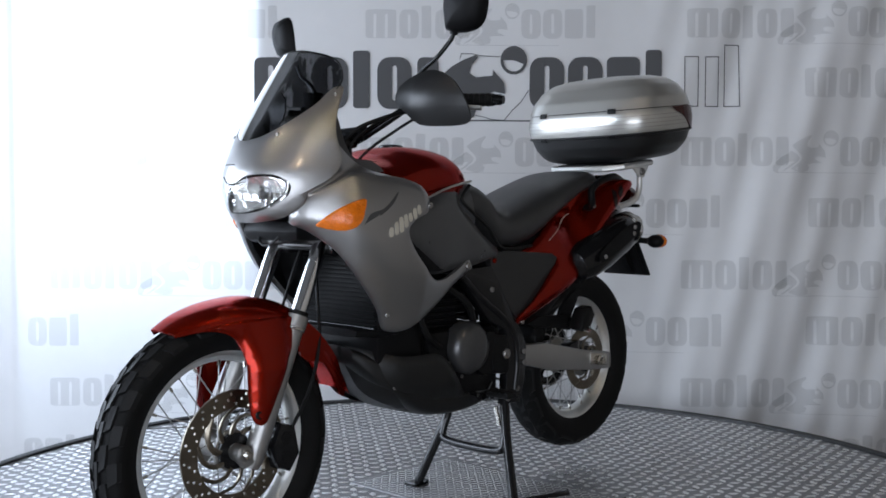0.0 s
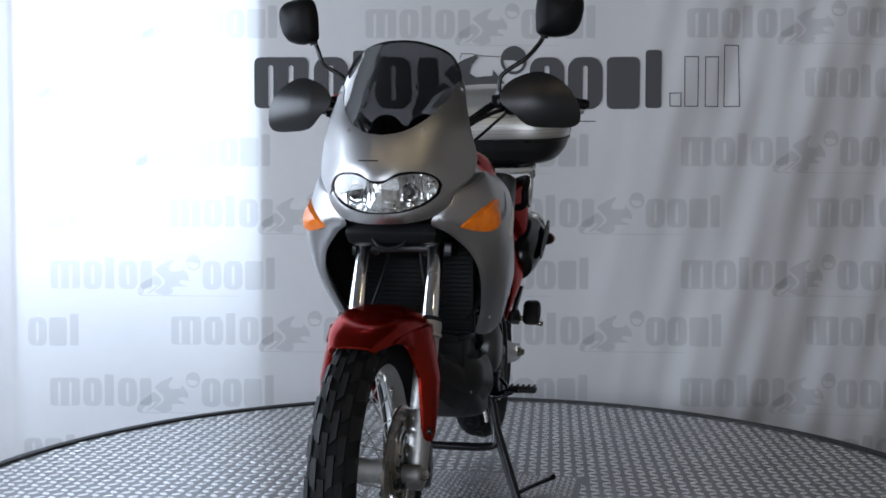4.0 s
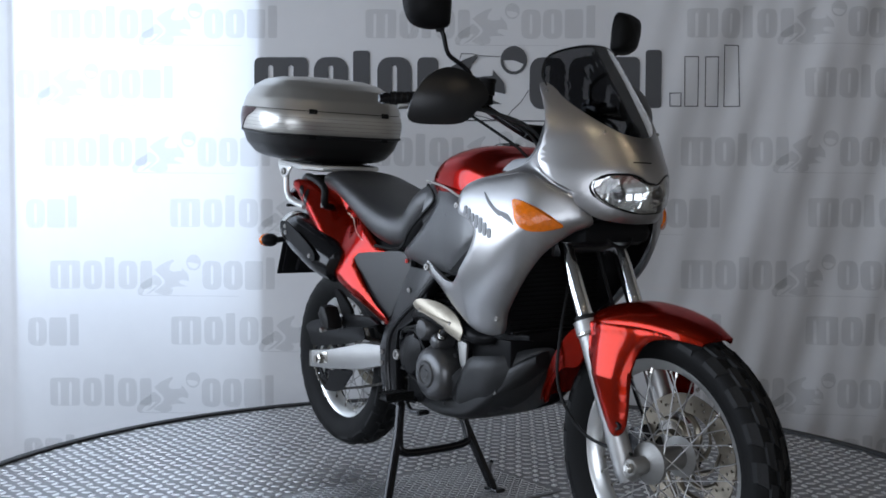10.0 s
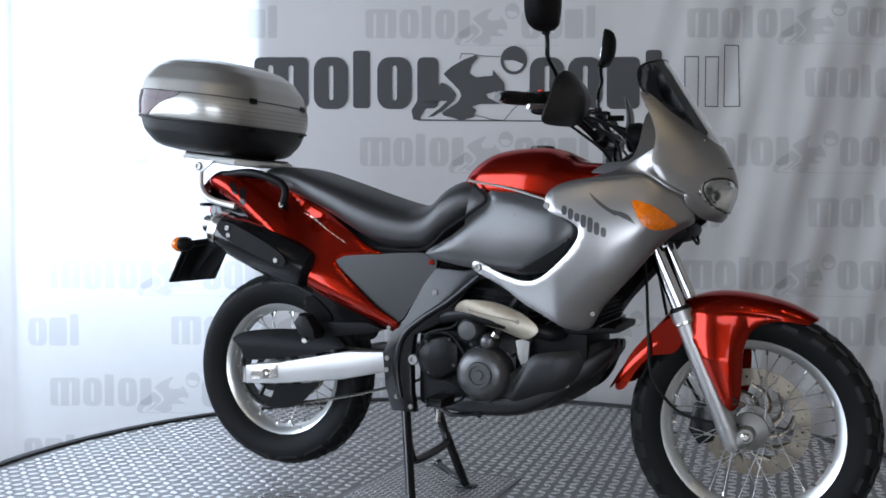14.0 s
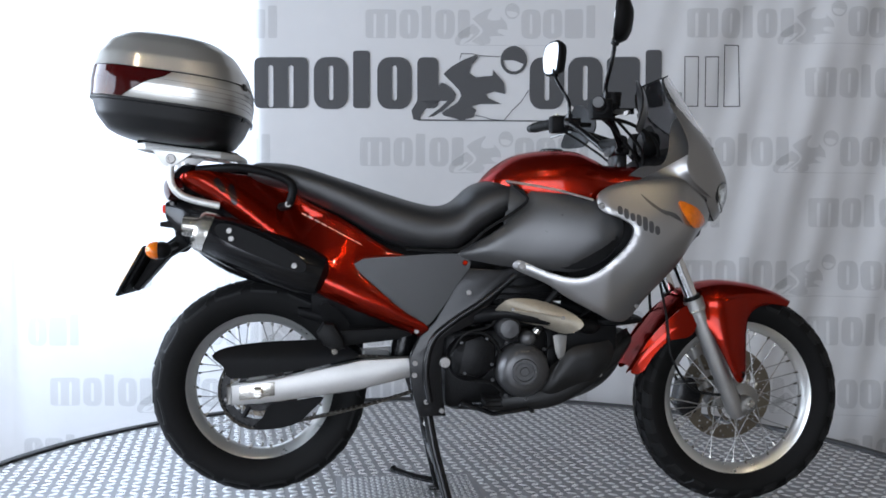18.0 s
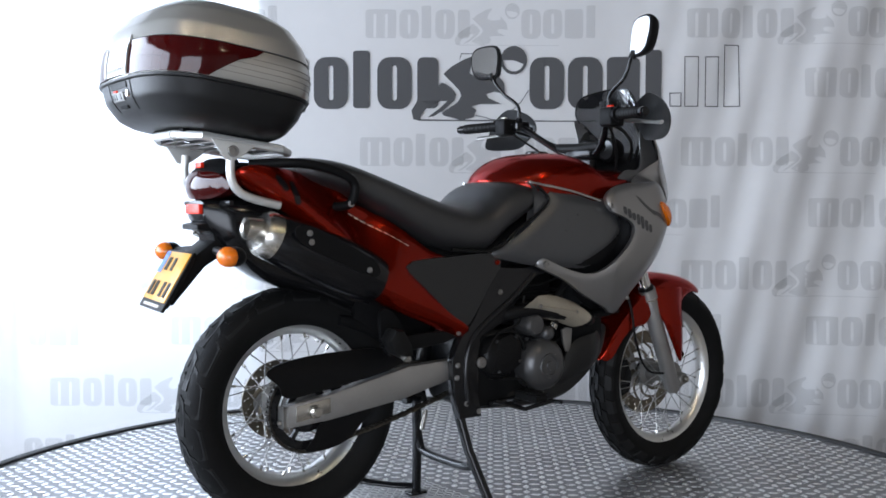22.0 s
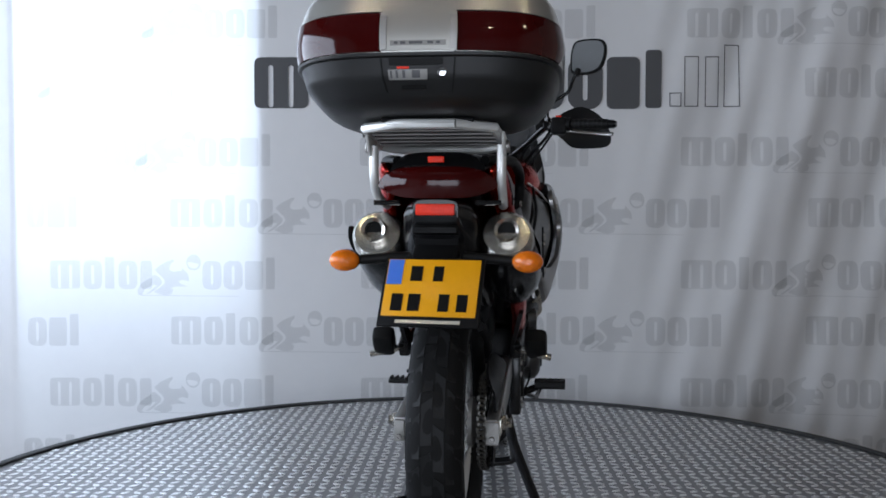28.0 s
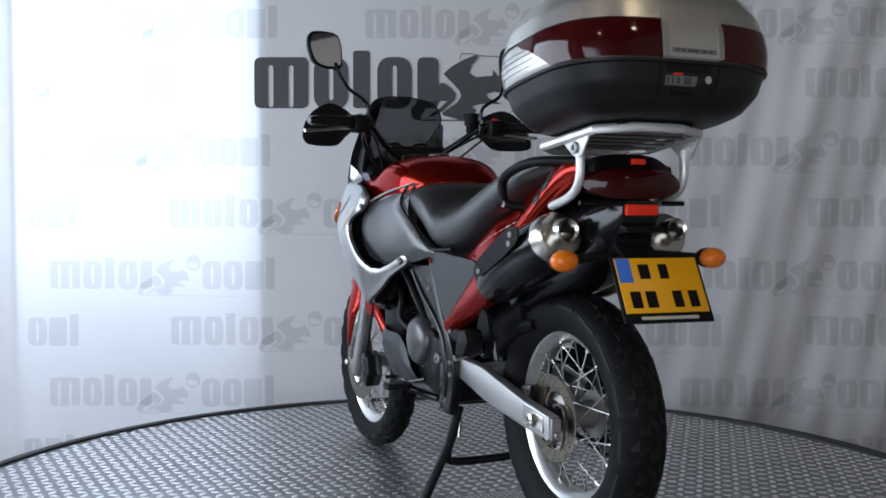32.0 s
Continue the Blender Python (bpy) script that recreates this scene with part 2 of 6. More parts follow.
def lathe(profile, n=32, bm=None, centre=(0, 0, 0), axis="y", shut=False):
    """Spins rows (radius, place along the axis)."""
    bm = bm or bmesh.new()
    cx, cy, cz = centre
    rings = []
    for r, a in profile:
        rg = []
        for k in range(n):
            t = 2 * math.pi * k / n
            u, w = max(r, 0.0002) * math.cos(t), max(r, 0.0002) * math.sin(t)
            rg.append(Vector({"y": (cx + u, cy + a, cz + w), "x": (cx + a, cy + u, cz + w), "z": (cx + u, cy + w, cz + a)}[axis]))
        rings.append(rg)
    if shut:
        rings.append([p.copy() for p in rings[0]])
    loft(rings, bm, cap=not shut)
    if shut:
        bmesh.ops.remove_doubles(bm, verts=bm.verts, dist=1e-6)
    return bm


def block(x0, x1, y0, y1, z0, z1, bevel=0.003, bm=None, m=None):
    bm = bm or bmesh.new()
    res = bmesh.ops.create_cube(bm, size=1.0)
    for v in res["verts"]:
        v.co = Vector(((x0 + x1) / 2 + v.co.x * (x1 - x0), (y0 + y1) / 2 + v.co.y * (y1 - y0), (z0 + z1) / 2 + v.co.z * (z1 - z0)))
        if m is not None:
            v.co = m @ v.co
    if bevel:
        es = list({e for v in res["verts"] for e in v.link_edges})
        bmesh.ops.bevel(bm, geom=es, offset=bevel, segments=2, affect="EDGES", profile=0.5)
    return bm


def prism(outline, y0, y1, bevel=0.0, bm=None, n=0):
    """An outline (x, z) extruded across the bike."""
    bm = bm or bmesh.new()
    pts = crom([(a, b, 0) for a, b in outline], n) if n else [Vector((a, b, 0)) for a, b in outline]
    f = bm.faces.new([bm.verts.new((p.x, y0, p.y)) for p in pts])
    ext = bmesh.ops.extrude_face_region(bm, geom=[f])
    vs = [g for g in ext["geom"] if isinstance(g, bmesh.types.BMVert)]
    bmesh.ops.translate(bm, verts=vs, vec=(0, y1 - y0, 0))
    if bevel:
        allv = set(vs) | set(f.verts)
        caps = [g for g in bm.faces if len(g.verts) == len(pts) and all(v in allv for v in g.verts)]
        es = list({e for g in caps for e in g.edges})
        bmesh.ops.bevel(bm, geom=es, offset=bevel, segments=2, affect="EDGES", profile=0.5)
    return bm


def bolt(name, at, parent, r=0.009, h=0.006, material=None, axis="y", out=-1, label=""):
    """A socket bolt head with its sunk middle."""
    p = [(r, 0), (r, h * 0.7), (r * 0.85, h), (r * 0.5, h), (r * 0.45, h * 0.4), (0, h * 0.4)]
    bm = lathe([(a, b * out) for a, b in p], 14, None, at, axis)
    return part(name, bm, material or ZINC, parent, label)


def both(fn):
    for s in (-1, 1):
        fn(s)

# ---- the setting: showroom bay with a cloth banner behind a turning platform ----
GROUND = -0.62


def setting(name, bm, material, label, category):
    ob = part(name, bm, material, None, label, smooth=False)
    return tagged(ob, label, category, kind="structure")


setting("floor", block(-4.6, 4.6, -8.0, 4.2, GROUND - 0.2, GROUND, 0), CONCRETE, "grey concrete showroom floor under the platform", "floor")
setting("ceiling", block(-4.6, 4.6, -8.0, 4.2, 3.4, 3.6, 0), CEILING, "plain near-black showroom ceiling, unseen, keeps reflections dark", "ceiling")
setting("wall_east", block(4.4, 4.6, -8.0, 3.0, GROUND, 3.4, 0), PLASTER_EAST, "plain plastered side wall", "wall")


def wall_with_window(name, along, at, a0, a1, w0, w1, z0, z1, label):
    """A 0.2 m thick wall along x or y with one window opening."""
    bm = bmesh.new()
    for p0, p1, q0, q1 in ((a0, w0, GROUND, 3.4), (w1, a1, GROUND, 3.4), (w0, w1, GROUND, z0), (w0, w1, z1, 3.4)):
        if along == "y":
            block(at - 0.2, at, p0, p1, q0, q1, 0, bm)
        else:
            block(p0, p1, at, at + 0.2, q0, q1, 0, bm)
    return setting(name, bm, PLASTER, label, "wall")


wall_with_window("wall_west", "y", -4.4, -8.0, 3.0, -4.2, 1.7, 0.4, 2.9, "plastered wall with a wide shop window")
wall_with_window("wall_north", "x", 2.082, -4.4, 4.4, -3.9, -1.064, -0.3, 3.2, "plastered wall with a tall window behind the banner")
# this opening is made up, to hold the front fill
wall_with_window("wall_south", "x", -8.0, -4.4, 4.4, -3.25, 1.85, -0.55, 2.45, "plastered wall behind the camera with an opening for the added fill")
# added out of view: cuts low backlight, so the banner fades downwards
setting("backlight_block", block(-4.4, -0.9, 2.75, 2.9, GROUND, 0.62, 0), PLASTER, "unseen low block outside the back window that fades the backlight", "wall")
bm = bmesh.new()
for y in (-4.2, -2.72, -1.24, 0.22, 1.64):
    block(-4.5, -4.42, y, y + 0.06, 0.4, 2.9, 0.004, bm)
for z in (0.4, 2.2, 2.84):
    block(-4.5, -4.42, -4.14, 1.64, z, z + 0.06, 0.004, bm)
setting("window_1", bm, WINDOW_FRAME, "dark framed shop window with tall panes", "window")
# frame of the made-up window around the front fill
bm = bmesh.new()
for x in (-3.25, -1.58, 0.12, 1.79):
    block(x, x + 0.06, -7.98, -7.93, -0.55, 2.45, 0.004, bm)
for z in (-0.55, 2.39):
    block(-3.19, 1.79, -7.98, -7.93, z, z + 0.06, 0.004, bm)
setting("added_window", bm, WINDOW_FRAME, "dark framed window, unseen, added for the front fill", "window")

from mathutils.geometry import tessellate_polygon

# banner: a hanging cloth with gentle waves and slanting folds
BANNER_Y = 2.06


def banner_y(x, z):
    w = (0.007 * math.sin(x * 1.9 + 0.6) + 0.004 * math.sin(x * 4.3 + z * 0.8)) * min(max((x + 0.9) / 0.5, 0), 1)
    right = min(max((x - 0.6) / 1.0, 0), 1)
    w += right * (0.019 * math.sin((x - 0.33 * z) * 8.0 + 0.6) + 0.009 * math.sin((x - 0.4 * z) * 19 + 1.0) + 0.006 * math.sin((x - 0.25 * z) * 37 + 2.0 * z))
    w -= right * 0.03
    left = min(max((-x - 2.2) / 0.3, 0), 1)
    w += left * 0.01 * math.sin(x * 30)
    w += 0.002 * noise.noise(Vector((x * 2.5, z * 2.5, 0)))
    return BANNER_Y + w


def grid_cloth(x0, x1, z0, z1, step, off):
    bm = bmesh.new()
    nx, nz = max(2, round((x1 - x0) / step)), max(2, round((z1 - z0) / step))
    vs = [[bm.verts.new((x0 + (x1 - x0) * i / nx, banner_y(x0 + (x1 - x0) * i / nx, z0 + (z1 - z0) * j / nz) + off, z0 + (z1 - z0) * j / nz))
           for i in range(nx + 1)] for j in range(nz + 1)]
    for j in range(nz):
        for i in range(nx):
            bm.faces.new([vs[j][i], vs[j][i + 1], vs[j + 1][i + 1], vs[j + 1][i]])
    return bm


banner = part("banner", grid_cloth(-2.36, 3.2, GROUND + 0.05, 3.2, 0.03, 0.0), CLOTH, None, angle=180)
tagged(banner, "white cloth banner printed with grey advertising shapes, softly folded", "banner")
side_cloth = part("side_cloth", block(-4.3, -2.33, 2.068, 2.072, GROUND + 0.02, 3.2, 0), CLOTH, None)
tagged(side_cloth, "second white cloth hanging beside the banner", "cloth")

# prints: rounded upright blocks, a swooping emblem and a rule, a few millimetres proud of the cloth
# each block: start, end, slots cut into it, kind of outline, in units of the print's height
BLOCKS = [(-0.02, 1.08, 2, "slab"), (1.19, 1.89, 1, "oval"), (1.99, 2.33, 0, "tall"), (2.48, 3.18, 1, "oval"), (3.29, 3.72, 0, "plain"),
          (5.56, 6.26, 1, "oval"), (6.33, 7.03, 1, "oval"), (7.11, 7.77, 0, "plain"), (7.88, 8.2, 0, "tall")]


def arc_box(x0, x1, z0, z1, rx, rz):
    """A box with rounded corners."""
    out = []
    for cx, cz, a0 in ((x1 - rx, z1 - rz, 0), (x0 + rx, z1 - rz, 90), (x0 + rx, z0 + rz, 180), (x1 - rx, z0 + rz, 270)):
        out += [(cx + rx * math.cos(radians(a0 + k * 18)), cz + rz * math.sin(radians(a0 + k * 18))) for k in range(6)]
    return out


def block_outlines(x, z, h, block):
    """One plain block of the print: its outer outlines, each with the slots cut out of it."""
    a, b, slots, kind = block
    x0, x1, top = x + a * h, x + b * h, z + 1.03 * h
    if kind == "tall":
        return [(arc_box(x0, x1, z, z + 1.16 * h, 0.07 * h, 0.06 * h), [])]
    if kind == "plain":
        return [(arc_box(x0, x1, z - 0.015 * h if b - a > 0.6 else z, top, 0.12 * h, 0.12 * h), [])]
    if kind == "slab":
        cut = [arc_box(u - 0.052 * h, u + 0.052 * h, z + 0.02 * h, z + 0.87 * h, 0.05 * h, 0.06 * h) for u in (x0 + 0.335 * h, x0 + 0.745 * h)]
        return [(arc_box(x0, x1, z, top, 0.13 * h, 0.12 * h), cut)]
    mid = (x0 + x1) / 2
    return [(arc_box(x0, x1, z - 0.015 * h, top, 0.24 * h, 0.27 * h), [arc_box(mid - 0.048 * h, mid + 0.048 * h, z + 0.16 * h, z + 0.86 * h, 0.046 * h, 0.06 * h)])]


def emblem_outlines(x, z, h):
    """The swooping winged emblem between the two words, as plain shapes."""
    rear = [(0.28, 0.29), (0.11, 0.15), (-0.01, -0.04), (0.03, -0.22), (0.17, -0.25), (0.19, -0.14), (0.3, 0.01), (0.57, 0.15), (0.72, 0.15), (0.56, 0.0), (0.32, -0.18), (0.44, -0.16), (0.64, -0.04), (0.86, 0.16), (0.9, 0.28), (0.8, 0.41), (0.68, 0.5), (0.6, 0.52), (0.51, 0.42), (0.38, 0.34)]
    rider = [(0.64, 0.7), (0.81, 0.85), (1.04, 0.98), (1.3, 1.08), (1.34, 1.03), (1.21, 0.88), (1.16, 0.71), (1.3, 0.63), (1.63, 0.66), (1.64, 0.78), (1.87, 0.52), (1.89, 0.29), (1.67, 0.34), (1.51, 0.29), (1.55, 0.21), (1.82, 0.09), (1.4, 0.09), (1.21, 0.04), (1.31, -0.03), (1.25, -0.18), (1.0, -0.24), (0.64, -0.14), (0.61, -0.09), (0.93, 0.13), (1.0, 0.25), (0.96, 0.37), (0.73, 0.6)]
    outs = [[(x + p * h, z + q * h) for p, q in shape] for shape in (rear, rider)]
    ring_n = 18
    for k in range(ring_n):
        t0, t1 = 2 * math.pi * k / ring_n, 2 * math.pi * (k + 1) / ring_n
        low = 0.78 if 3.3 < (t0 + t1) / 2 < 6.1 else 0.0
        quad = [(2.06 + 0.27 * math.cos(t0), 0.97 + 0.29 * math.sin(t0)), (2.06 + 0.27 * math.cos(t1), 0.97 + 0.29 * math.sin(t1)),
                (2.06 + 0.27 * low * math.cos(t1), 0.97 + 0.29 * low * math.sin(t1)), (2.06 + 0.27 * low * math.cos(t0), 0.97 + 0.29 * low * math.sin(t0))]
        outs.append([(x + p * h, z + q * h) for p, q in (quad if low else quad[:3])])
    return outs


def print_shapes(name, outlines, material, off, label=""):
    """Lays flat shapes on the banner; each outline is a list of points, or a pair of an outline and the slots in it."""
    bm = bmesh.new()
    pairs = [o if isinstance(o, tuple) else (o, []) for o in outlines]
    for o, cuts in pairs:
        loops = [[Vector((a, b, 0)) for a, b in p] for p in (o, *cuts)]
        vs = [bm.verts.new(p) for loop in loops for p in loop]
        for tri in tessellate_polygon(loops):
            if len(set(tri)) == 3:
                bm.faces.new([vs[i] for i in tri])
    bmesh.ops.remove_doubles(bm, verts=bm.verts, dist=1e-5)
    xs = [p[0] for o, _ in pairs for p in o]
    for k in np.arange(min(xs) + 0.03, max(xs), 0.06):
        bmesh.ops.bisect_plane(bm, geom=list(bm.verts) + list(bm.edges) + list(bm.faces), dist=1e-6, plane_co=(k, 0, 0), plane_no=(1, 0, 0))
    for v in bm.verts:
        v.co = Vector((v.co.x, banner_y(v.co.x, v.co.y) - off, v.co.y))
    return part(name, bm, material, banner, label, angle=180)


def print_row(x, z, h):
    """The print's pieces: upright blocks, the emblem with its ball, and a thin rule."""
    pieces = [("printed_block", block_outlines(x, z, h, b)) for b in BLOCKS]
    emblem = emblem_outlines(x + 3.18 * h, z, h)
    pieces += [("printed_emblem", emblem[:2]), ("printed_ball", emblem[2:])]
    pieces.append(("printed_rule", [[(x + 3.3 * h, z - 0.25 * h), (x + 6.9 * h, z - 0.27 * h), (x + 6.9 * h, z - 0.25 * h), (x + 3.3 * h, z - 0.22 * h)]]))
    return pieces


def on_banner(u, v):
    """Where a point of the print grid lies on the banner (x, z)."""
    way = CAM.to_3x3() @ Vector(((u - 784) / FOCAL, (441 - v) / FOCAL, -1))
    p = CAM.translation + way * ((BANNER_Y - 0.005 - CAM.translation.y) / way.y)
    return p.x, p.z


def reach(o):
    pts = o[0] if isinstance(o, tuple) else o
    return min(p[0] for p in pts), max(p[0] for p in pts)


FOCAL = 784 / math.tan(cam.data.angle / 2)
PX = 5.09 / FOCAL   # metres on the banner for one unit of its print grid
for v, starts in ((72, (90, 648, 1215)), (178, (-92, 1420)), (298, (80, 638, 1205)), (406, (-258, 302, 868, 1428)), (515, (90, 640, 1205)),
                  (614, (-253, 304, 870, 1426)), (722, (90, 640, 1203)), (826, (-258, 304, 1420))):
    for start in starts:
        at = on_banner(start, v - 4)
        for name, outs in print_row(at[0], at[1], 49 * PX):
            outs = [o for o in outs if reach(o)[0] > -2.34 and reach(o)[1] < 3.15]
            if outs:
                print_shapes(name, outs, INK_PALE, 0.0035)
H = 87 * PX
X0, Z0 = on_banner(452, 192)
for b in BLOCKS:
    print_shapes("printed_block", block_outlines(X0, Z0, H, b), INK_DARK, 0.0045)
print_shapes("printed_emblem", emblem_outlines(X0 + 3.18 * H, Z0, H)[:2], INK_DARK, 0.0055, "charcoal winged emblem")
print_shapes("printed_ball", emblem_outlines(X0 + 3.18 * H, Z0, H)[2:], INK_DARK, 0.0055)
print_shapes("printed_rule", print_row(X0, Z0, H)[-1][1], INK_DARK, 0.0045)


def rule(x0, z0, x1, z1, w):
    d = Vector((x1 - x0, z1 - z0)).normalized() * w / 2
    n = Vector((-d.y, d.x))
    return [(x0 + n.x - d.x, z0 + n.y - d.y), (x1 + n.x + d.x, z1 + n.y + d.y), (x1 - n.x + d.x, z1 - n.y + d.y), (x0 - n.x - d.x, z0 - n.y - d.y)]


outs = []
for u0, v0, u1, v1 in ((1184, 166, 1203, 189), (1210, 102, 1234, 189), (1247, 102, 1270, 189), (1281, 81, 1307, 189)):
    outs = []
    for a, b in (((u0, v0), (u1, v0)), ((u1, v0), (u1, v1)), ((u1, v1), (u0, v1)), ((u0, v1), (u0, v0))):
        outs.append(rule(*on_banner(*a), *on_banner(*b), 1.6 * PX))
    print_shapes("printed_outline", outs, INK_DARK, 0.006, "thin outlined block")

for path in ([(0.97, 1.0), (1.0, 1.1), (1.2, 1.1), (1.4, 1.06), (1.8, 1.04), (2.2, 1.09)], [(2.36, 0.36), (2.2, 0.12), (2.05, -0.02), (1.87, -0.24)], [(1.28, -0.14), (1.5, -0.18), (1.6, -0.22), (1.87, -0.24)]):
    outs = [rule(X0 + (3.18 + a[0]) * H, Z0 + a[1] * H, X0 + (3.18 + b[0]) * H, Z0 + b[1] * H, 1.3 * PX) for a, b in zip(path, path[1:])]
    print_shapes("printed_line", outs, INK_DARK, 0.006)

# ---- turning platform ----
R_TABLE = 1.707
platform = new("turning_platform")
tagged(platform, "round turning display platform decked in worn aluminium tread plate", "platform")
part("deck", lathe([(0.0, -0.012), (R_TABLE - 0.01, -0.012), (R_TABLE - 0.01, 0.0), (0.0, 0.0)], 128, None, (0, 0, 0), "z"), TREAD_PLATE, platform, angle=30)
part("edge_band", lathe([(R_TABLE - 0.016, -0.016), (R_TABLE - 0.016, 0.008), (R_TABLE - 0.008, 0.013), (R_TABLE + 0.008, 0.012), (R_TABLE + 0.014, 0.004),
                         (R_TABLE + 0.014, -0.04), (R_TABLE + 0.004, -0.045)], 160, None, (0, 0, 0), "z", True), RIM_BAND, platform, "black rubber edge band")
part("skirt", lathe([(R_TABLE - 0.03, GROUND), (R_TABLE - 0.03, -0.016), (R_TABLE - 0.05, -0.016), (R_TABLE - 0.05, GROUND)], 96, None, (0, 0, 0), "z", True),
     GLOSS_BLACK, platform)


def tread(name, inside, pitch, length, width, height, parent, z0, material, turn):
    """Raised lozenge bars, alternately crossed, over an area."""
    verts, faces = [], []
    n = int(2.0 / pitch) + 1
    ct, st = math.cos(turn), math.sin(turn)
    for i in range(-n, n + 1):
        for j in range(-n, n + 1):
            u, v = i * pitch, j * pitch
            x, y = u * ct - v * st, u * st + v * ct
            if not inside(x, y):
                continue
            a = turn + (math.pi / 4 if (i + j) % 2 else -math.pi / 4)
            ca, sa = math.cos(a), math.sin(a)
            k = len(verts)
            for p, q, h in ((-1, 0, 0), (-0.35, -1, 0), (0.35, -1, 0), (1, 0, 0), (0.35, 1, 0), (-0.35, 1, 0), (-0.6, 0, 1), (0.6, 0, 1)):
                px, py = p * length / 2, q * width / 2
                verts.append((x + px * ca - py * sa, y + px * sa + py * ca, z0 + h * height))
            for f in ((0, 1, 6), (1, 2, 7, 6), (2, 3, 7), (3, 4, 7), (4, 5, 6, 7), (5, 0, 6)):
                faces.append([k + c for c in f])
    me = bpy.data.meshes.new(name)
    me.from_pydata(verts, [], faces)
    me.materials.append(material)
    me.shade_smooth()
    ob = new(name, me)
    ob.parent = parent
    ob["kind"] = "stuff"
    return ob


PLATE_BOX = (-0.385, 0.078, -0.43, 0.35)   # loose small tread plate near the centre


def on_loose(x, y):
    return PLATE_BOX[0] < x < PLATE_BOX[1] and PLATE_BOX[2] < y < PLATE_BOX[3]


tread("tread_relief", lambda x, y: x * x + y * y < (R_TABLE - 0.03) ** 2 and not on_loose(x, y), 0.042, 0.0405, 0.0205, 0.003, platform, 0.0, TREAD_BAR, 0.1)
loose = part("tread_sheet", block(PLATE_BOX[0], PLATE_BOX[1], PLATE_BOX[2], PLATE_BOX[3], 0.0, 0.004, 0.001), TREAD_PLATE, None)
tagged(loose, "small loose sheet of fine tread plate under the stand", "metal sheet")
tread("fine_tread_relief", lambda x, y: PLATE_BOX[0] + 0.012 < x < PLATE_BOX[1] - 0.012 and PLATE_BOX[2] + 0.012 < y < PLATE_BOX[3] - 0.012,
      0.019, 0.022, 0.0068, 0.0016, loose, 0.004, TREAD_BAR, 0.0)

# ---- the motorcycle: x forward, y to its left, z up from the platform ----
bike = new("motorcycle")
tagged(bike, "red and silver dual-sport motorcycle with top case on its centre stand", "motorcycle")
FW, RW = (0.868, 0.0, 0.330), (-0.612, 0.0, 0.395)


def tyre_profile(ro, ri, hw):
    """Cross-section of a tyre from bead to bead, rows (radius, across)."""
    pts = [(ri, -hw * 0.62), (ri + 0.02, -hw * 0.86), (ri + (ro - ri) * 0.5, -hw), (ro - 0.022, -hw * 0.93), (ro - 0.006, -hw * 0.6), (ro - 0.001, -hw * 0.25)]
    pts = pts + [(ro, 0)] + [(r, -y) for r, y in reversed(pts)]
    return [(p.x, p.y) for p in crom([(r, y, 0) for r, y in pts], 3, False)]


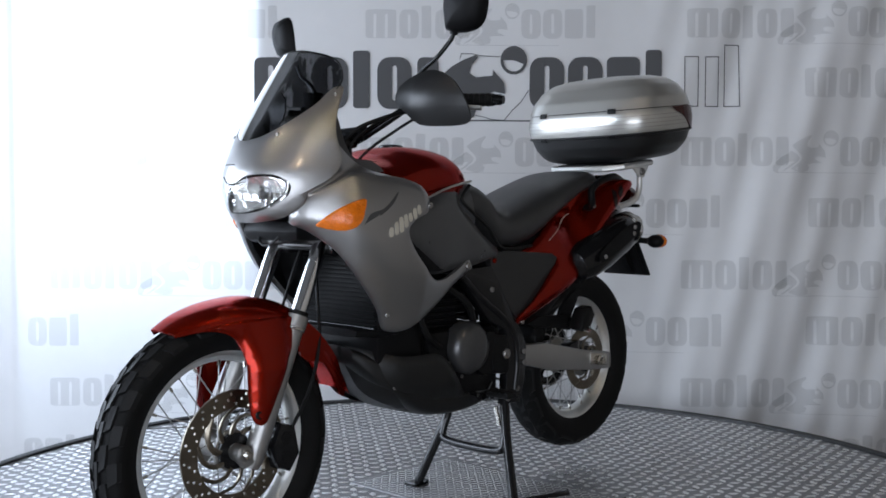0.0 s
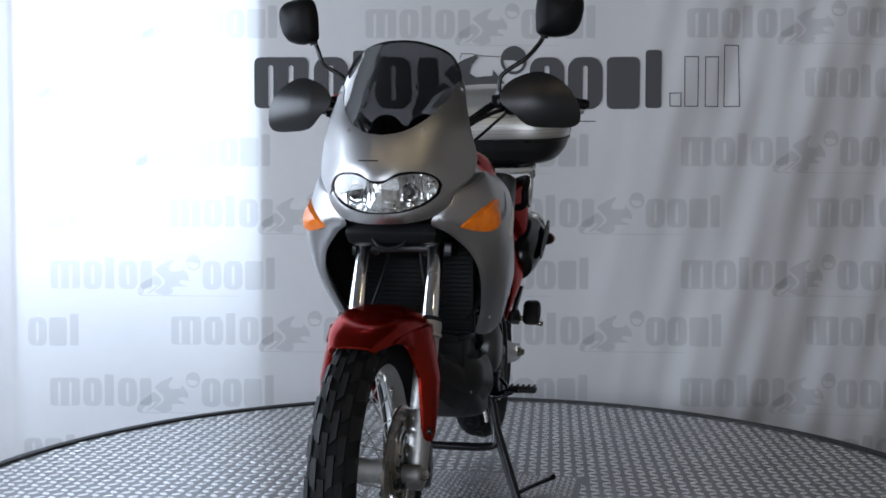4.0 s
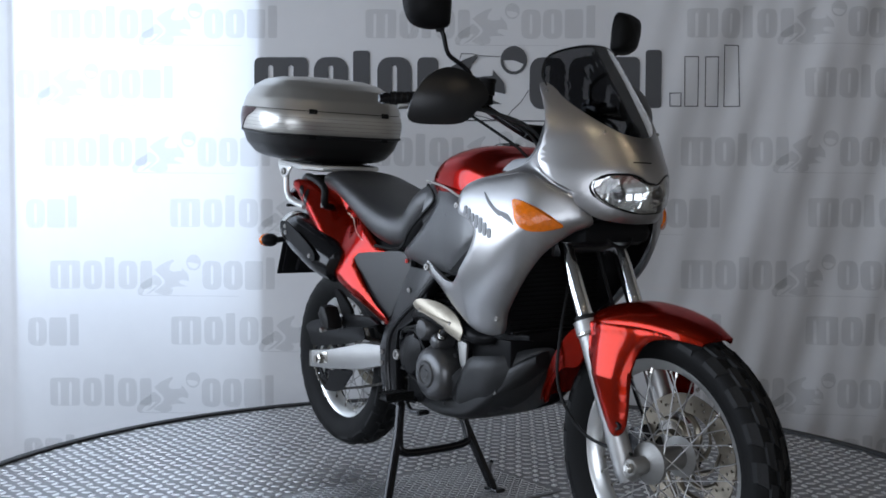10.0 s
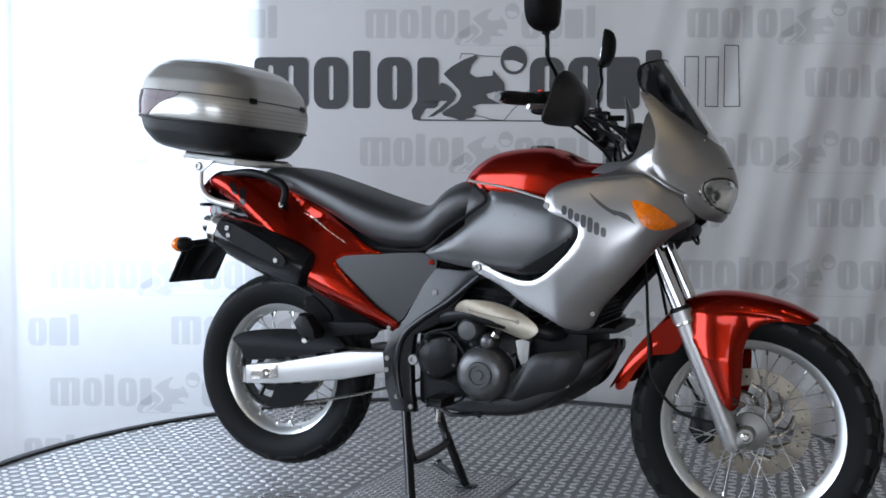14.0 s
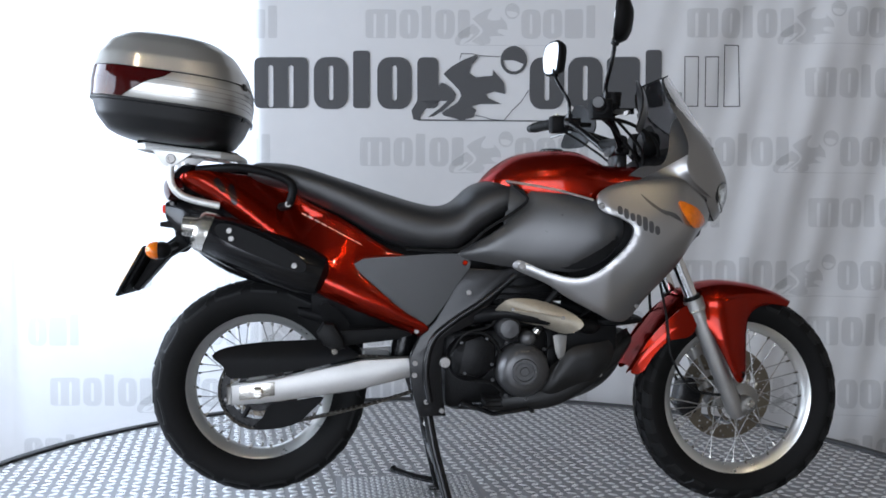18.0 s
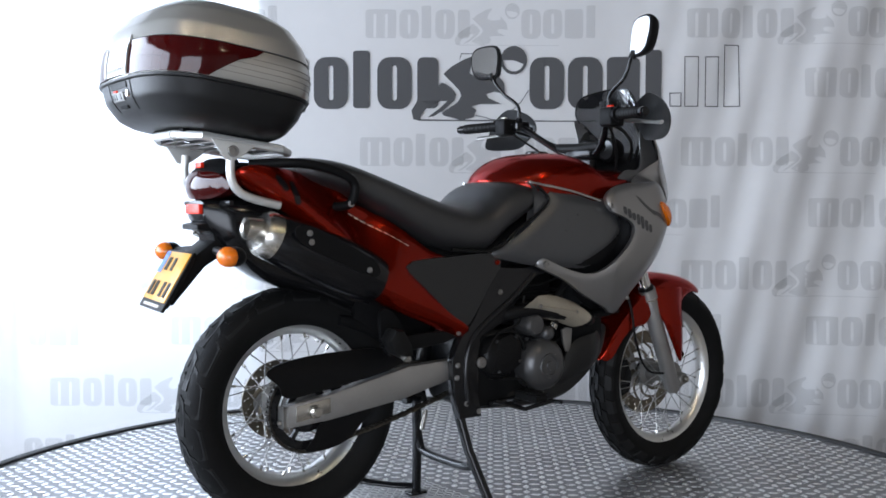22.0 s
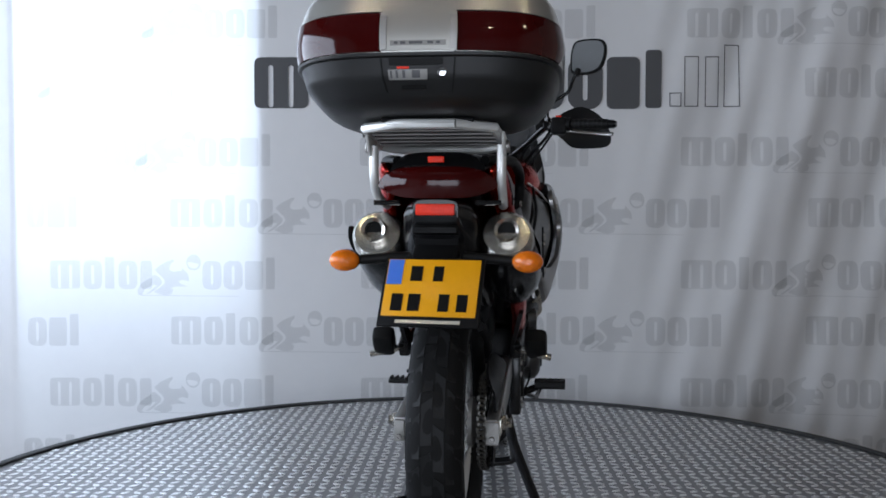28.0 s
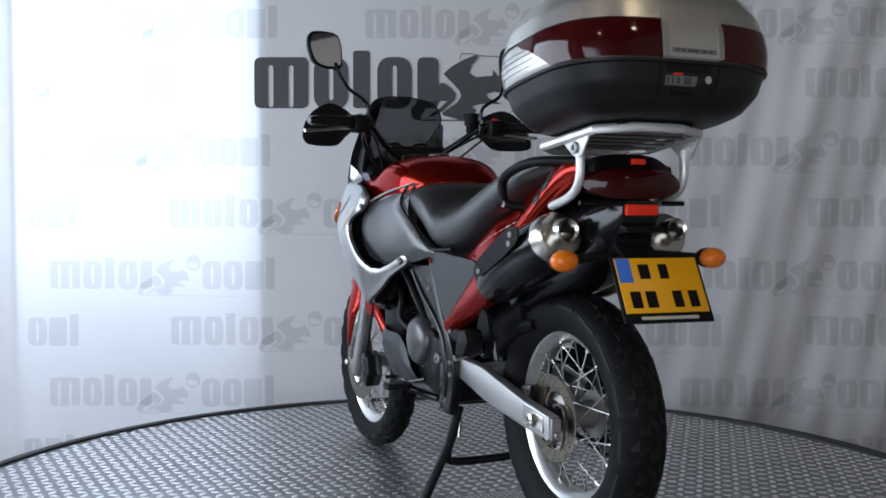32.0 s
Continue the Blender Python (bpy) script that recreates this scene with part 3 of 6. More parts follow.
def wheel(name, c, ro, ri, hw, rimw, hub_r, gap, tread_n, columns):
    rim = part(name, lathe([(ri - 0.022, -rimw * 0.45), (ri - 0.004, -rimw * 0.75), (ri + 0.012, -rimw), (ri + 0.013, -rimw * 0.9), (ri - 0.002, -rimw * 0.62),
                            (ri - 0.014, -rimw * 0.25), (ri - 0.014, rimw * 0.25), (ri - 0.002, rimw * 0.62), (ri + 0.013, rimw * 0.9), (ri + 0.012, rimw),
                            (ri - 0.004, rimw * 0.75), (ri - 0.022, rimw * 0.45), (ri - 0.028, 0)], 72, None, (0, 0, 0), "y", True), RIM, bike,
               "silver anodised spoked rim with rubber tyre")
    rim.location = c
    tyre = part("tyre", lathe(tyre_profile(ro + 0.003 - gap, ri, hw), 72, None, (0, 0, 0), "y", True), RUBBER, rim, "black dual-purpose tyre with blocky tread")
    # tread blocks: slanted bars to both sides, with grooves between
    verts, faces = [], []
    for k in range(tread_n):
        for s in (-1, 1):
            a0 = 2 * math.pi * (k + (0.5 if s > 0 else 0)) / tread_n
            for y0, y1, sk, wd in columns:
                base = len(verts)
                for lift in (0, 1):
                    for yy, aa in ((y0, 0), (y1, 0.14), (y1, 0.14 + wd * 0.86), (y0, wd)):
                        ang_ = a0 + (aa + sk) * 2 * math.pi / tread_n
                        y = s * yy * hw
                        drop = 0.03 * max(0, yy - 0.2) ** 2 * 1.4
                        r = ro - 0.001 - gap - drop + lift * gap
                        verts.append((r * math.cos(ang_), y * (1 if lift == 0 else 0.985), r * math.sin(ang_)))
                for f in ((4, 5, 6, 7), (0, 1, 5, 4), (1, 2, 6, 5), (2, 3, 7, 6), (3, 0, 4, 7)):
                    faces.append([base + q for q in f])
    me = bpy.data.meshes.new("tread")
    me.from_pydata(verts, [], faces)
    me.materials.append(TREAD_RUBBER)
    ob = new("tread", me)
    ob.parent = rim
    ob["kind"] = "stuff"
    hub = part("hub", lathe([(0.012, -0.075), (hub_r * 0.6, -0.07), (hub_r, -0.06), (hub_r, -0.048), (hub_r * 0.6, -0.04), (hub_r * 0.52, 0), (hub_r * 0.6, 0.04),
                             (hub_r, 0.048), (hub_r, 0.06), (hub_r * 0.6, 0.07), (0.012, 0.075)], 36), ALU_CAST, rim, "cast hub")
    first = None
    for k in range(36):
        a = 2 * math.pi * k / 36
        s = 1 if k % 2 else -1
        lean = (0.42 if (k // 2) % 2 else -0.42)
        p0 = (hub_r * 0.95 * math.cos(a + lean * 2.0), s * 0.052, hub_r * 0.95 * math.sin(a + lean * 2.0))
        p1 = ((ri - 0.02) * math.cos(a), s * rimw * 0.25, (ri - 0.02) * math.sin(a))
        part("spoke", tube([p0, p1], 0.0017, 6), ALU, rim, "" if k else "thin bright steel spoke")
        d = (Vector(p1) - Vector(p0)).normalized()
        part("nipple", tube([Vector(p1) - d * 0.017, Vector(p1)], 0.0038, 6), STEEL, rim)
    return rim


front = wheel("front_wheel", FW, 0.331, 0.241, 0.051, 0.034, 0.05, 0.012, 23, ((0.04, 0.30, 0.0, 0.74), (0.40, 0.66, 0.5, 0.68), (0.74, 1.03, 0.1, 0.62)))
rear = wheel("rear_wheel", RW, 0.318, 0.216, 0.065, 0.044, 0.062, 0.007, 17, ((0.03, 0.40, 0.0, 0.88), (0.45, 0.72, 0.3, 0.86), (0.77, 1.0, 0.62, 0.84)))


def brake_disc(parent, r, r_in, y, arms):
    """A ring with real drillings on a spider of swept arms."""
    n, rows = 160, 7
    verts, faces = [], []
    for side in (-1, 1):
        for q in range(rows + 1):
            rad = r_in + (r - r_in) * q / rows
            verts += [(rad * math.cos(2 * math.pi * k / n), y + side * 0.0025, rad * math.sin(2 * math.pi * k / n)) for k in range(n)]
    size = (rows + 1) * n

    def hole(q, k):
        return 0 <= q < rows and q % 2 == 1 and (k % n) % 8 == (q * 4 // 3) % 8
    for q in range(rows):
        for k in range(n):
            a, b, c, d = q * n + k, q * n + (k + 1) % n, (q + 1) * n + (k + 1) % n, (q + 1) * n + k
            if hole(q, k):
                faces += [(e, f, f + size, e + size) for e, f in ((a, b), (b, c), (c, d), (d, a))]
            else:
                faces += [(a, b, c, d), (d + size, c + size, b + size, a + size)]
    for q in (0, rows):
        faces += [(q * n + k, q * n + (k + 1) % n, q * n + (k + 1) % n + size, q * n + k + size) for k in range(n)]
    me = bpy.data.meshes.new("brake_disc")
    me.from_pydata(verts, [], faces)
    me.materials.append(DISC)
    disc = new("brake_disc", me)
    disc.parent = parent
    disc["label"] = "drilled steel brake disc"
    for k in range(arms):
        a = 2 * math.pi * k / arms
        arm_path = [(rr * r_in * math.cos(a + turn), y, rr * r_in * math.sin(a + turn)) for rr, turn in ((0.4, 0.0), (0.62, 0.22), (0.84, 0.55), (1.03, 0.95))]
        part("carrier_arm", tube(arm_path, [0.011, 0.009, 0.0075, 0.0075], 6, None, 3, 0.55), DISC, parent)
    sp = bmesh.new()
    lathe([(0.02, y - 0.006), (0.045, y - 0.006), (0.045, y + 0.006), (0.02, y + 0.006)], 32, sp, (0, 0, 0), "y", True)
    part("disc_carrier", sp, FRAME, parent, "dark disc carrier with arms")


brake_disc(front, 0.15, 0.105, 0.068, 9)
brake_disc(rear, 0.11, 0.078, 0.072, 6)

# fork: chromed stanchions, alloy sliders


def fork_leg(s):
    y = s * 0.092
    top, ringp, low = Vector((0.555, y, 0.96)), Vector((0.690, y, 0.648)), Vector((0.838, y, 0.285))
    slider = part("fork_leg", tube([ringp + (ringp - low).normalized() * 0.0, ringp + (low - ringp) * 0.09, ringp + (low - ringp) * 0.1, low + (ringp - low) * 0.06, low],
                                   [0.031, 0.031, 0.027, 0.027, 0.02], 20), ALU, bike, "silver fork slider with chromed tube")
    part("stanchion", tube([top, ringp], 0.0205, 20), CHROME, slider, "chromed tube")
    d = (low - ringp).normalized()
    part("dust_seal", tube([ringp - d * 0.012, ringp + d * 0.006], 0.0265, 20), RUBBER_SOFT, slider)
    part("clamp_ring", tube([ringp + d * 0.03, ringp + d * 0.036], 0.0325, 20), STEEL, slider)
    foot = lathe([(0.0, -0.024), (0.018, -0.024), (0.021, -0.02), (0.021, 0.02), (0.017, 0.024), (0.0, 0.024)], 24, None, (0.866, y, 0.328), "y")
    tube([low + Vector((0.005, 0, 0.02)), (0.862, y, 0.325)], 0.023, 14, foot)
    part("axle_clamp", foot, ALU_CAST, slider)
    part("axle_nut", lathe([(0.0, 0), (0.013, 0), (0.013, s * 0.012), (0.008, s * 0.016), (0, s * 0.016)], 6, None, (0.866, s * 0.115, 0.328), "y"), STEEL, slider)
    clamp = block(0.52, 0.605, y - 0.038, y + 0.038, 0.80, 0.84, 0.008)
    part("yoke_clamp", clamp, FRAME, slider)


both(fork_leg)
part("lower_yoke", block(0.53, 0.62, -0.08, 0.08, 0.81, 0.838, 0.008), FRAME, bike, "black fork yoke")
part("upper_yoke", block(0.47, 0.56, -0.12, 0.12, 0.985, 1.015, 0.01), ALU_CAST, bike, "grey upper fork yoke")

# front mudguard: an arch with a beak, and a leg down each fork
mudguard = part("front_mudguard", loft([
    [Vector((x - 0.02 * abs(math.sin(a)) ** 3, w * math.copysign(abs(math.sin(a)) ** 0.72, a), z - h * (1 - math.cos(a) ** 0.72))) for a in np.linspace(-1.56, 1.56, 21)] +
    [Vector((x - 0.02 * abs(math.sin(a)) ** 3, (w - 0.004) * math.copysign(abs(math.sin(a)) ** 0.72, a), z - 0.004 - (h - 0.002) * (1 - math.cos(a) ** 0.72))) for a in np.linspace(1.56, -1.56, 21)]
    for x, z, w, h in ((p[0], q[0], p[1], p[2]) for p, q in zip(
        crom([(0.512, 0.066, 0.02), (0.545, 0.084, 0.06), (0.62, 0.1, 0.08), (0.69, 0.106, 0.09), (0.78, 0.106, 0.085), (0.88, 0.094, 0.06), (0.97, 0.074, 0.04), (1.035, 0.05, 0.016)], 4, False),
        crom([(0.440, 0, 0), (0.51, 0, 0), (0.605, 0, 0), (0.672, 0, 0), (0.699, 0, 0), (0.692, 0, 0), (0.668, 0, 0), (0.634, 0, 0)], 4, False)))], closed=True),
     RED, bike, "glossy metallic red front mudguard")


def mudguard_leg(s):
    front_y = lambda x, z: s * (lerp_table([(0.69, 0.106), (0.78, 0.106), (0.88, 0.094), (0.97, 0.074)], x) + 0.003 + 0.02 * min(1, max(0, (0.63 - z) / 0.1)) * min(1, max(0, (0.88 - x) / 0.06))
                              + 0.012 * max(0, 1 - ((x - lerp_table([(0.40, 0.832), (0.5, 0.812), (0.6, 0.80)], z)) / 0.065) ** 2))
    part("mudguard_leg", shell([(0.70, 0.64), (0.80, 0.652), (0.90, 0.646), (0.95, 0.632), (0.905, 0.622), (0.872, 0.598), (0.856, 0.55), (0.854, 0.50), (0.850, 0.425), (0.835, 0.396), (0.815, 0.405), (0.785, 0.46),
                                (0.745, 0.54)], front_y, 0.01, 0.01, "y", 6, roll=0.004, reach=0.012), RED, mudguard)
    part("mudguard_rear", shell([(0.508, 0.43), (0.535, 0.424), (0.572, 0.48), (0.615, 0.522), (0.675, 0.535), (0.70, 0.575), (0.70, 0.64), (0.64, 0.612), (0.56, 0.53)],
                                lambda x, z: s * (lerp_table([(0.50, 0.064), (0.545, 0.086), (0.62, 0.102), (0.70, 0.108)], x)), 0.006, 0.02), RED, mudguard)
    bolt("mudguard_bolt", (0.834, s * 0.124, 0.42), mudguard, 0.011, 0.008, GLOSS_BLACK, out=s)


both(mudguard_leg)


# ---- fairing: front panel, screen, headlamp, side panels ----
NOSE = [(0.86, 0.77), (0.90, 0.80), (0.925, 0.812), (0.965, 0.824), (1.02, 0.815), (1.157, 0.734), (1.32, 0.628)]
DROP = [(0.86, 0.10), (0.95, 0.13), (1.03, 0.17), (1.1, 0.125), (1.2, 0.1), (1.32, 0.05)]
WIDE = [(0.86, 0.15), (0.95, 0.17), (1.03, 0.195), (1.1, 0.18), (1.2, 0.155), (1.32, 0.10)]


def lift(z):
    """How much taller the upper fairing stands than its tables."""
    return 0.014 * min(max((z - 1.0) / 0.09, 0), 1.25)


def lifted(outline):
    return [(y, z + lift(z)) for y, z in outline]


def nose_x(y, z):
    z -= lift(z - 0.9 * lift(z))
    return lerp_table(NOSE, z) - lerp_table(DROP, z) * (abs(y) / lerp_table(WIDE, z)) ** 2.1


def mirrored(half):
    return half + [(-a, b) for a, b in reversed(half)]


nose = part("front_fairing", shell(lifted(mirrored([(0.0, 1.078), (0.05, 1.086), (0.095, 1.114), (0.13, 1.162), (0.142, 1.205), (0.157, 1.212), (0.17, 1.15), (0.19, 1.07), (0.197, 1.035),
                                             (0.19, 1.0), (0.17, 0.975), (0.15, 0.957), (0.138, 0.96), (0.131, 0.986), (0.102, 1.0035), (0.047, 1.0015), (0.017, 0.9845)])), nose_x, 0.006, 0.012, "x", 3, roll=0.0012, reach=0.014),
            SILVER, bike, "silver front fairing panel")
screen = part("windscreen", shell(lifted(mirrored([(0.0, 1.073), (0.052, 1.081), (0.098, 1.109), (0.135, 1.158), (0.149, 1.205), (0.146, 1.238), (0.118, 1.286), (0.06, 1.308), (0.0, 1.313)])),
                                  lambda y, z: nose_x(y, z) - 0.003, 0.003, 0.02, "x", 3), SCREEN, bike, "smoked plastic windscreen")
chin = part("chin_fairing", shell(mirrored([(0.0, 0.907), (0.045, 0.91), (0.094, 0.926), (0.127, 0.953), (0.134, 0.976), (0.145, 0.982), (0.156, 0.968), (0.145, 0.93), (0.105, 0.898), (0.05, 0.886),
                                            (0.0, 0.884)]), lambda y, z: nose_x(y, z) - 0.004, 0.006, 0.012, "x", 3, roll=0.003, reach=0.014), SILVER, bike, "silver panel under the headlamp")


def lamp_depth(y, z):
    """Two round bowls side by side with fluted facets."""
    a, b = abs(y) - 0.064, z - 0.957
    bowl = 0.032 * max(0, 1 - (a / 0.056) ** 2 - (b / 0.045) ** 2)
    flute = 0.0016 * math.cos(a * 420) + 0.0005 * math.cos(b * 430 + a * 90)
    return nose_x(y, z) - 0.014 - bowl + flute


lamp_lens = part("headlamp", shell(mirrored([(0.0, 0.978), (0.018, 0.981), (0.048, 0.998), (0.1, 1.0), (0.126, 0.985), (0.122, 0.955), (0.09, 0.928), (0.04, 0.912), (0.0, 0.909)]),
                                   lambda y, z: nose_x(y, z) - 0.001, 0.003, 0.02, "x", 3), CLEAR_LENS, bike, "twin headlamp behind clear lens")
part("lamp_bowl", shell(mirrored([(0.0, 0.977), (0.018, 0.98), (0.048, 0.997), (0.1, 0.999), (0.125, 0.985), (0.12, 0.955), (0.09, 0.93), (0.04, 0.914), (0.0, 0.911)]),
                        lamp_depth, 0.003, 0.005, "x", 3), REFLECTOR, lamp_lens,
     "bright faceted reflector")


LENS_EDGE = mirrored([(0.0, 0.978), (0.018, 0.981), (0.048, 0.998), (0.1, 1.0), (0.126, 0.985), (0.122, 0.955), (0.09, 0.928), (0.04, 0.912), (0.0, 0.909)])
part("lamp_gasket", tube([(nose_x(y, z) - 0.0025, y, z) for y, z in LENS_EDGE + LENS_EDGE[:1]], 0.0016, 8, None, 4), RUBBER_SOFT, lamp_lens, "black rubber lens gasket")
part("nose_slit", shell([(-0.05, 1.032), (0.0, 1.031), (0.0, 1.028), (-0.05, 1.029)], lambda y, z: nose_x(y, z) + 0.0008, 0.001, 0.02, "x", 1, None, False), RUBBER_SOFT, nose)
part("lamp_housing", block(0.56, 0.728, -0.118, 0.118, 0.89, 1.035, 0.03), BLACK_PLASTIC, lamp_lens, "black lamp housing")


def lamp_bulb(s):
    part("bulb", lathe([(0.0, -0.02), (0.013, -0.02), (0.0145, 0.004), (0.006, 0.012), (0.0, 0.012)], 20, None, (nose_x(0.064, 0.957) - 0.032, s * 0.064, 0.957), "x"), ENGINE_COVER, lamp_lens, "dark bulb shield")
    part("bulb_ring", lathe([(0.019, -0.003), (0.022, 0.003), (0.025, -0.003)], 28, None, (nose_x(0.064, 0.957) - 0.036, s * 0.064, 0.957), "x", True), CHROME, lamp_lens)
    bolt("screen_bolt", (nose_x(0.09, 1.105), s * 0.09, 1.105), nose, 0.0045, 0.004, ALU_CAST, "x", 1)
    bolt("screen_bolt", (nose_x(0.155, 1.211), s * 0.155, 1.211), nose, 0.004, 0.004, ALU_CAST, "x", 1)


both(lamp_bulb)
part("screen_edge", tube([(nose_x(y, z) - 0.004, y, z) for y, z in lifted(((-0.149, 1.205), (-0.146, 1.238), (-0.118, 1.286), (-0.06, 1.308), (0.0, 1.313), (0.06, 1.308), (0.118, 1.286), (0.146, 1.238), (0.149, 1.205)))],
                         0.0025, 8, None, 5), RUBBER_SOFT, screen, "black rolled screen edge")


def fair_w(x, z):
    """Half width of the side fairing."""
    if x > 0.38:
        w = lerp_table([(0.38, 0.262), (0.45, 0.263), (0.52, 0.261), (0.60, 0.25), (0.64, 0.23), (0.68, 0.192), (0.71, 0.158), (0.73, 0.13), (0.765, 0.06)], x)
    else:
        w = 0.262 - (0.38 - x) * 0.29
    edge = lerp_table([(0.59, 0.45), (0.655, 0.50), (0.71, 0.55), (0.765, 0.60), (0.82, 0.645), (0.862, 0.70), (0.9, 0.80)], z)
    belly = lerp_table([(0.59, 0.80), (0.65, 0.868), (0.70, 0.922), (0.75, 0.967), (0.80, 0.993), (0.84, 1.0), (0.88, 0.99), (0.92, 0.962), (0.96, 0.92), (1.0, 0.865), (1.02, 0.83)], z)
    return w * belly - 2.2 * min(0.14, max(0, x - edge + 0.115)) ** 2


def shoulder(s):
    """Hollow channel that joins the nose to the top edge of the side fairing."""
    upper = crom([(0.188, 1.085), (0.193, 1.055), (0.193, 1.025), (0.174, 0.985), (0.146, 0.96)], 6, False)
    lower = crom([(0.47, 1.002), (0.54, 1.006), (0.60, 1.008), (0.655, 0.978), (0.70, 0.952)], 6, False)
    rings = []
    for k, (p, q) in enumerate(zip(upper, lower)):
        a = Vector((nose_x(p[0], p[1]) - 0.001, s * p[0], p[1]))
        b = Vector((q[0], s * (fair_w(q[0], q[1]) - 0.002), q[1]))
        sag = 0.03 * (1 - k / (len(upper) - 1)) + 0.004
        line = [a.lerp(b, u) - Vector((0.3, s, 0.35)) * sag * math.sin(math.pi * u) ** 1.3 for u in np.linspace(0, 1, 11)]
        rings.append(line + [v - Vector((0, s * 0.004, 0.002)) for v in reversed(line)])
    part("shoulder_panel", loft(rings), SILVER, nose)


both(shoulder)


def side_fairing(s):
    # outline widened forward, where the panel turns in to the headlamp
    f = part("side_fairing", shell([(0.352, 0.955), (0.385, 0.985), (0.45, 1.002), (0.53, 1.008), (0.60, 1.012), (0.65, 0.985), (0.70, 0.955), (0.722, 0.92), (0.725, 0.885), (0.69, 0.862),
                                    (0.645, 0.82), (0.60, 0.765), (0.55, 0.71), (0.50, 0.655), (0.46, 0.598), (0.41, 0.595), (0.36, 0.62), (0.28, 0.662),
                                    (0.215, 0.705), (0.128, 0.745), (0.12, 0.765), (0.14, 0.773), (0.212, 0.742), (0.285, 0.724), (0.345, 0.738), (0.425, 0.808), (0.452, 0.862),
                                    (0.42, 0.893), (0.365, 0.915)],
                                   lambda x, z: s * fair_w(x, z), 0.018, 0.012, "y", 4, roll=0.005, reach=0.016), SILVER, bike, "silver side fairing with cut-out")
    ind = part("front_indicator", shell([(0.588, 0.942), (0.62, 0.938), (0.66, 0.916), (0.69, 0.885), (0.683, 0.873), (0.645, 0.866), (0.615, 0.888)],
                                        lambda x, z: s * (fair_w(x, z) + 0.006 + 0.012 * max(0, 1 - ((x - 0.645) / 0.05) ** 2 - ((z - 0.9) / 0.04) ** 2)), 0.014, 0.01, "y", 3), ORANGE, f, "orange wedge-shaped indicator lens")
    bolt("fairing_bolt", (0.36, s * (fair_w(0.372, 0.925) - 0.006), 0.93), f, 0.009, 0.005, ZINC, out=s)
    bolt("fairing_bolt", (0.142, s * (fair_w(0.142, 0.756)), 0.756), f, 0.011, 0.007, ZINC, out=s)
    bolt("fairing_bolt", (0.478, s * (fair_w(0.478, 0.64)), 0.64), f, 0.007, 0.005, ZINC, out=s)
    # dark lining behind the opening
    part("inner_fairing", shell([(0.30, 0.90), (0.42, 0.96), (0.58, 0.97), (0.66, 0.90), (0.60, 0.80), (0.52, 0.70), (0.46, 0.62), (0.40, 0.60), (0.30, 0.68)],
                                lambda x, z: s * (fair_w(x, z) - 0.03 - 0.05 * min(1, max(0, (0.5 - x) / 0.06))), 0.004, 0.03, "y", 3), BLACK_PLASTIC, f, "black inner fairing")
    # decal strokes
    for k in range(7):
        x0, z0, tall = 0.405 + 0.018 * k, 0.918 - 0.0095 * k, (0.010, 0.012, 0.009, 0.014, 0.017, 0.014, 0.010)[k]
        part("decal_mark", shell([(x0, z0 + tall), (x0 + 0.007, z0 + tall + 0.002), (x0 + 0.013, z0 + tall - 0.004), (x0 + 0.013, z0 - tall), (x0 + 0.006, z0 - tall - 0.003), (x0, z0 - tall + 0.003)],
                                 lambda x, z: s * (fair_w(x, z) + 0.0012), 0.001, 0.01, "y", 3), DECAL_DARK if s < 0 else DECAL_PALE, f)
    for pts in ([(0.475, 0.965), (0.50, 0.935), (0.545, 0.905), (0.548, 0.909), (0.507, 0.94)], [(0.50, 0.945), (0.53, 0.915), (0.575, 0.902), (0.60, 0.88), (0.578, 0.908), (0.535, 0.921)]):
        part("decal_stroke", shell(pts, lambda x, z: s * (fair_w(x, z) + 0.0012), 0.001, 0.01, "y", 3), DECAL_DARK, f)


both(side_fairing)

# ---- tank, tank sides, seat, tail ----
TANK = [(0.05, 0.06, 0.96, 1.01, 2.2), (0.085, 0.125, 0.93, 1.045, 2.4), (0.15, 0.165, 0.90, 1.083, 2.6), (0.24, 0.182, 0.88, 1.097, 2.8), (0.32, 0.188, 0.87, 1.095, 2.9),
        (0.37, 0.188, 0.88, 1.075, 3.0), (0.41, 0.186, 0.89, 1.055, 3.2), (0.48, 0.18, 0.90, 1.05, 3.4), (0.56, 0.165, 0.92, 1.05, 3.6)]
tank = part("fuel_tank", body(TANK, 40, 5), RED, bike, "glossy metallic red fuel tank")
part("filler_cap", lathe([(0.0, 0.0), (0.036, 0.0), (0.036, 0.008), (0.03, 0.012), (0.0, 0.012)], 28, None, (0.27, 0, 1.093), "z"), GLOSS_BLACK, tank, "black locking filler cap")


def cover_w(x, z):
    base = lerp_table([(-0.05, 0.163), (0.05, 0.178), (0.15, 0.19), (0.26, 0.211), (0.36, 0.224), (0.42, 0.222)], x)
    return base * (1 - 0.5 * ((z - 0.84) / 0.3) ** 2)


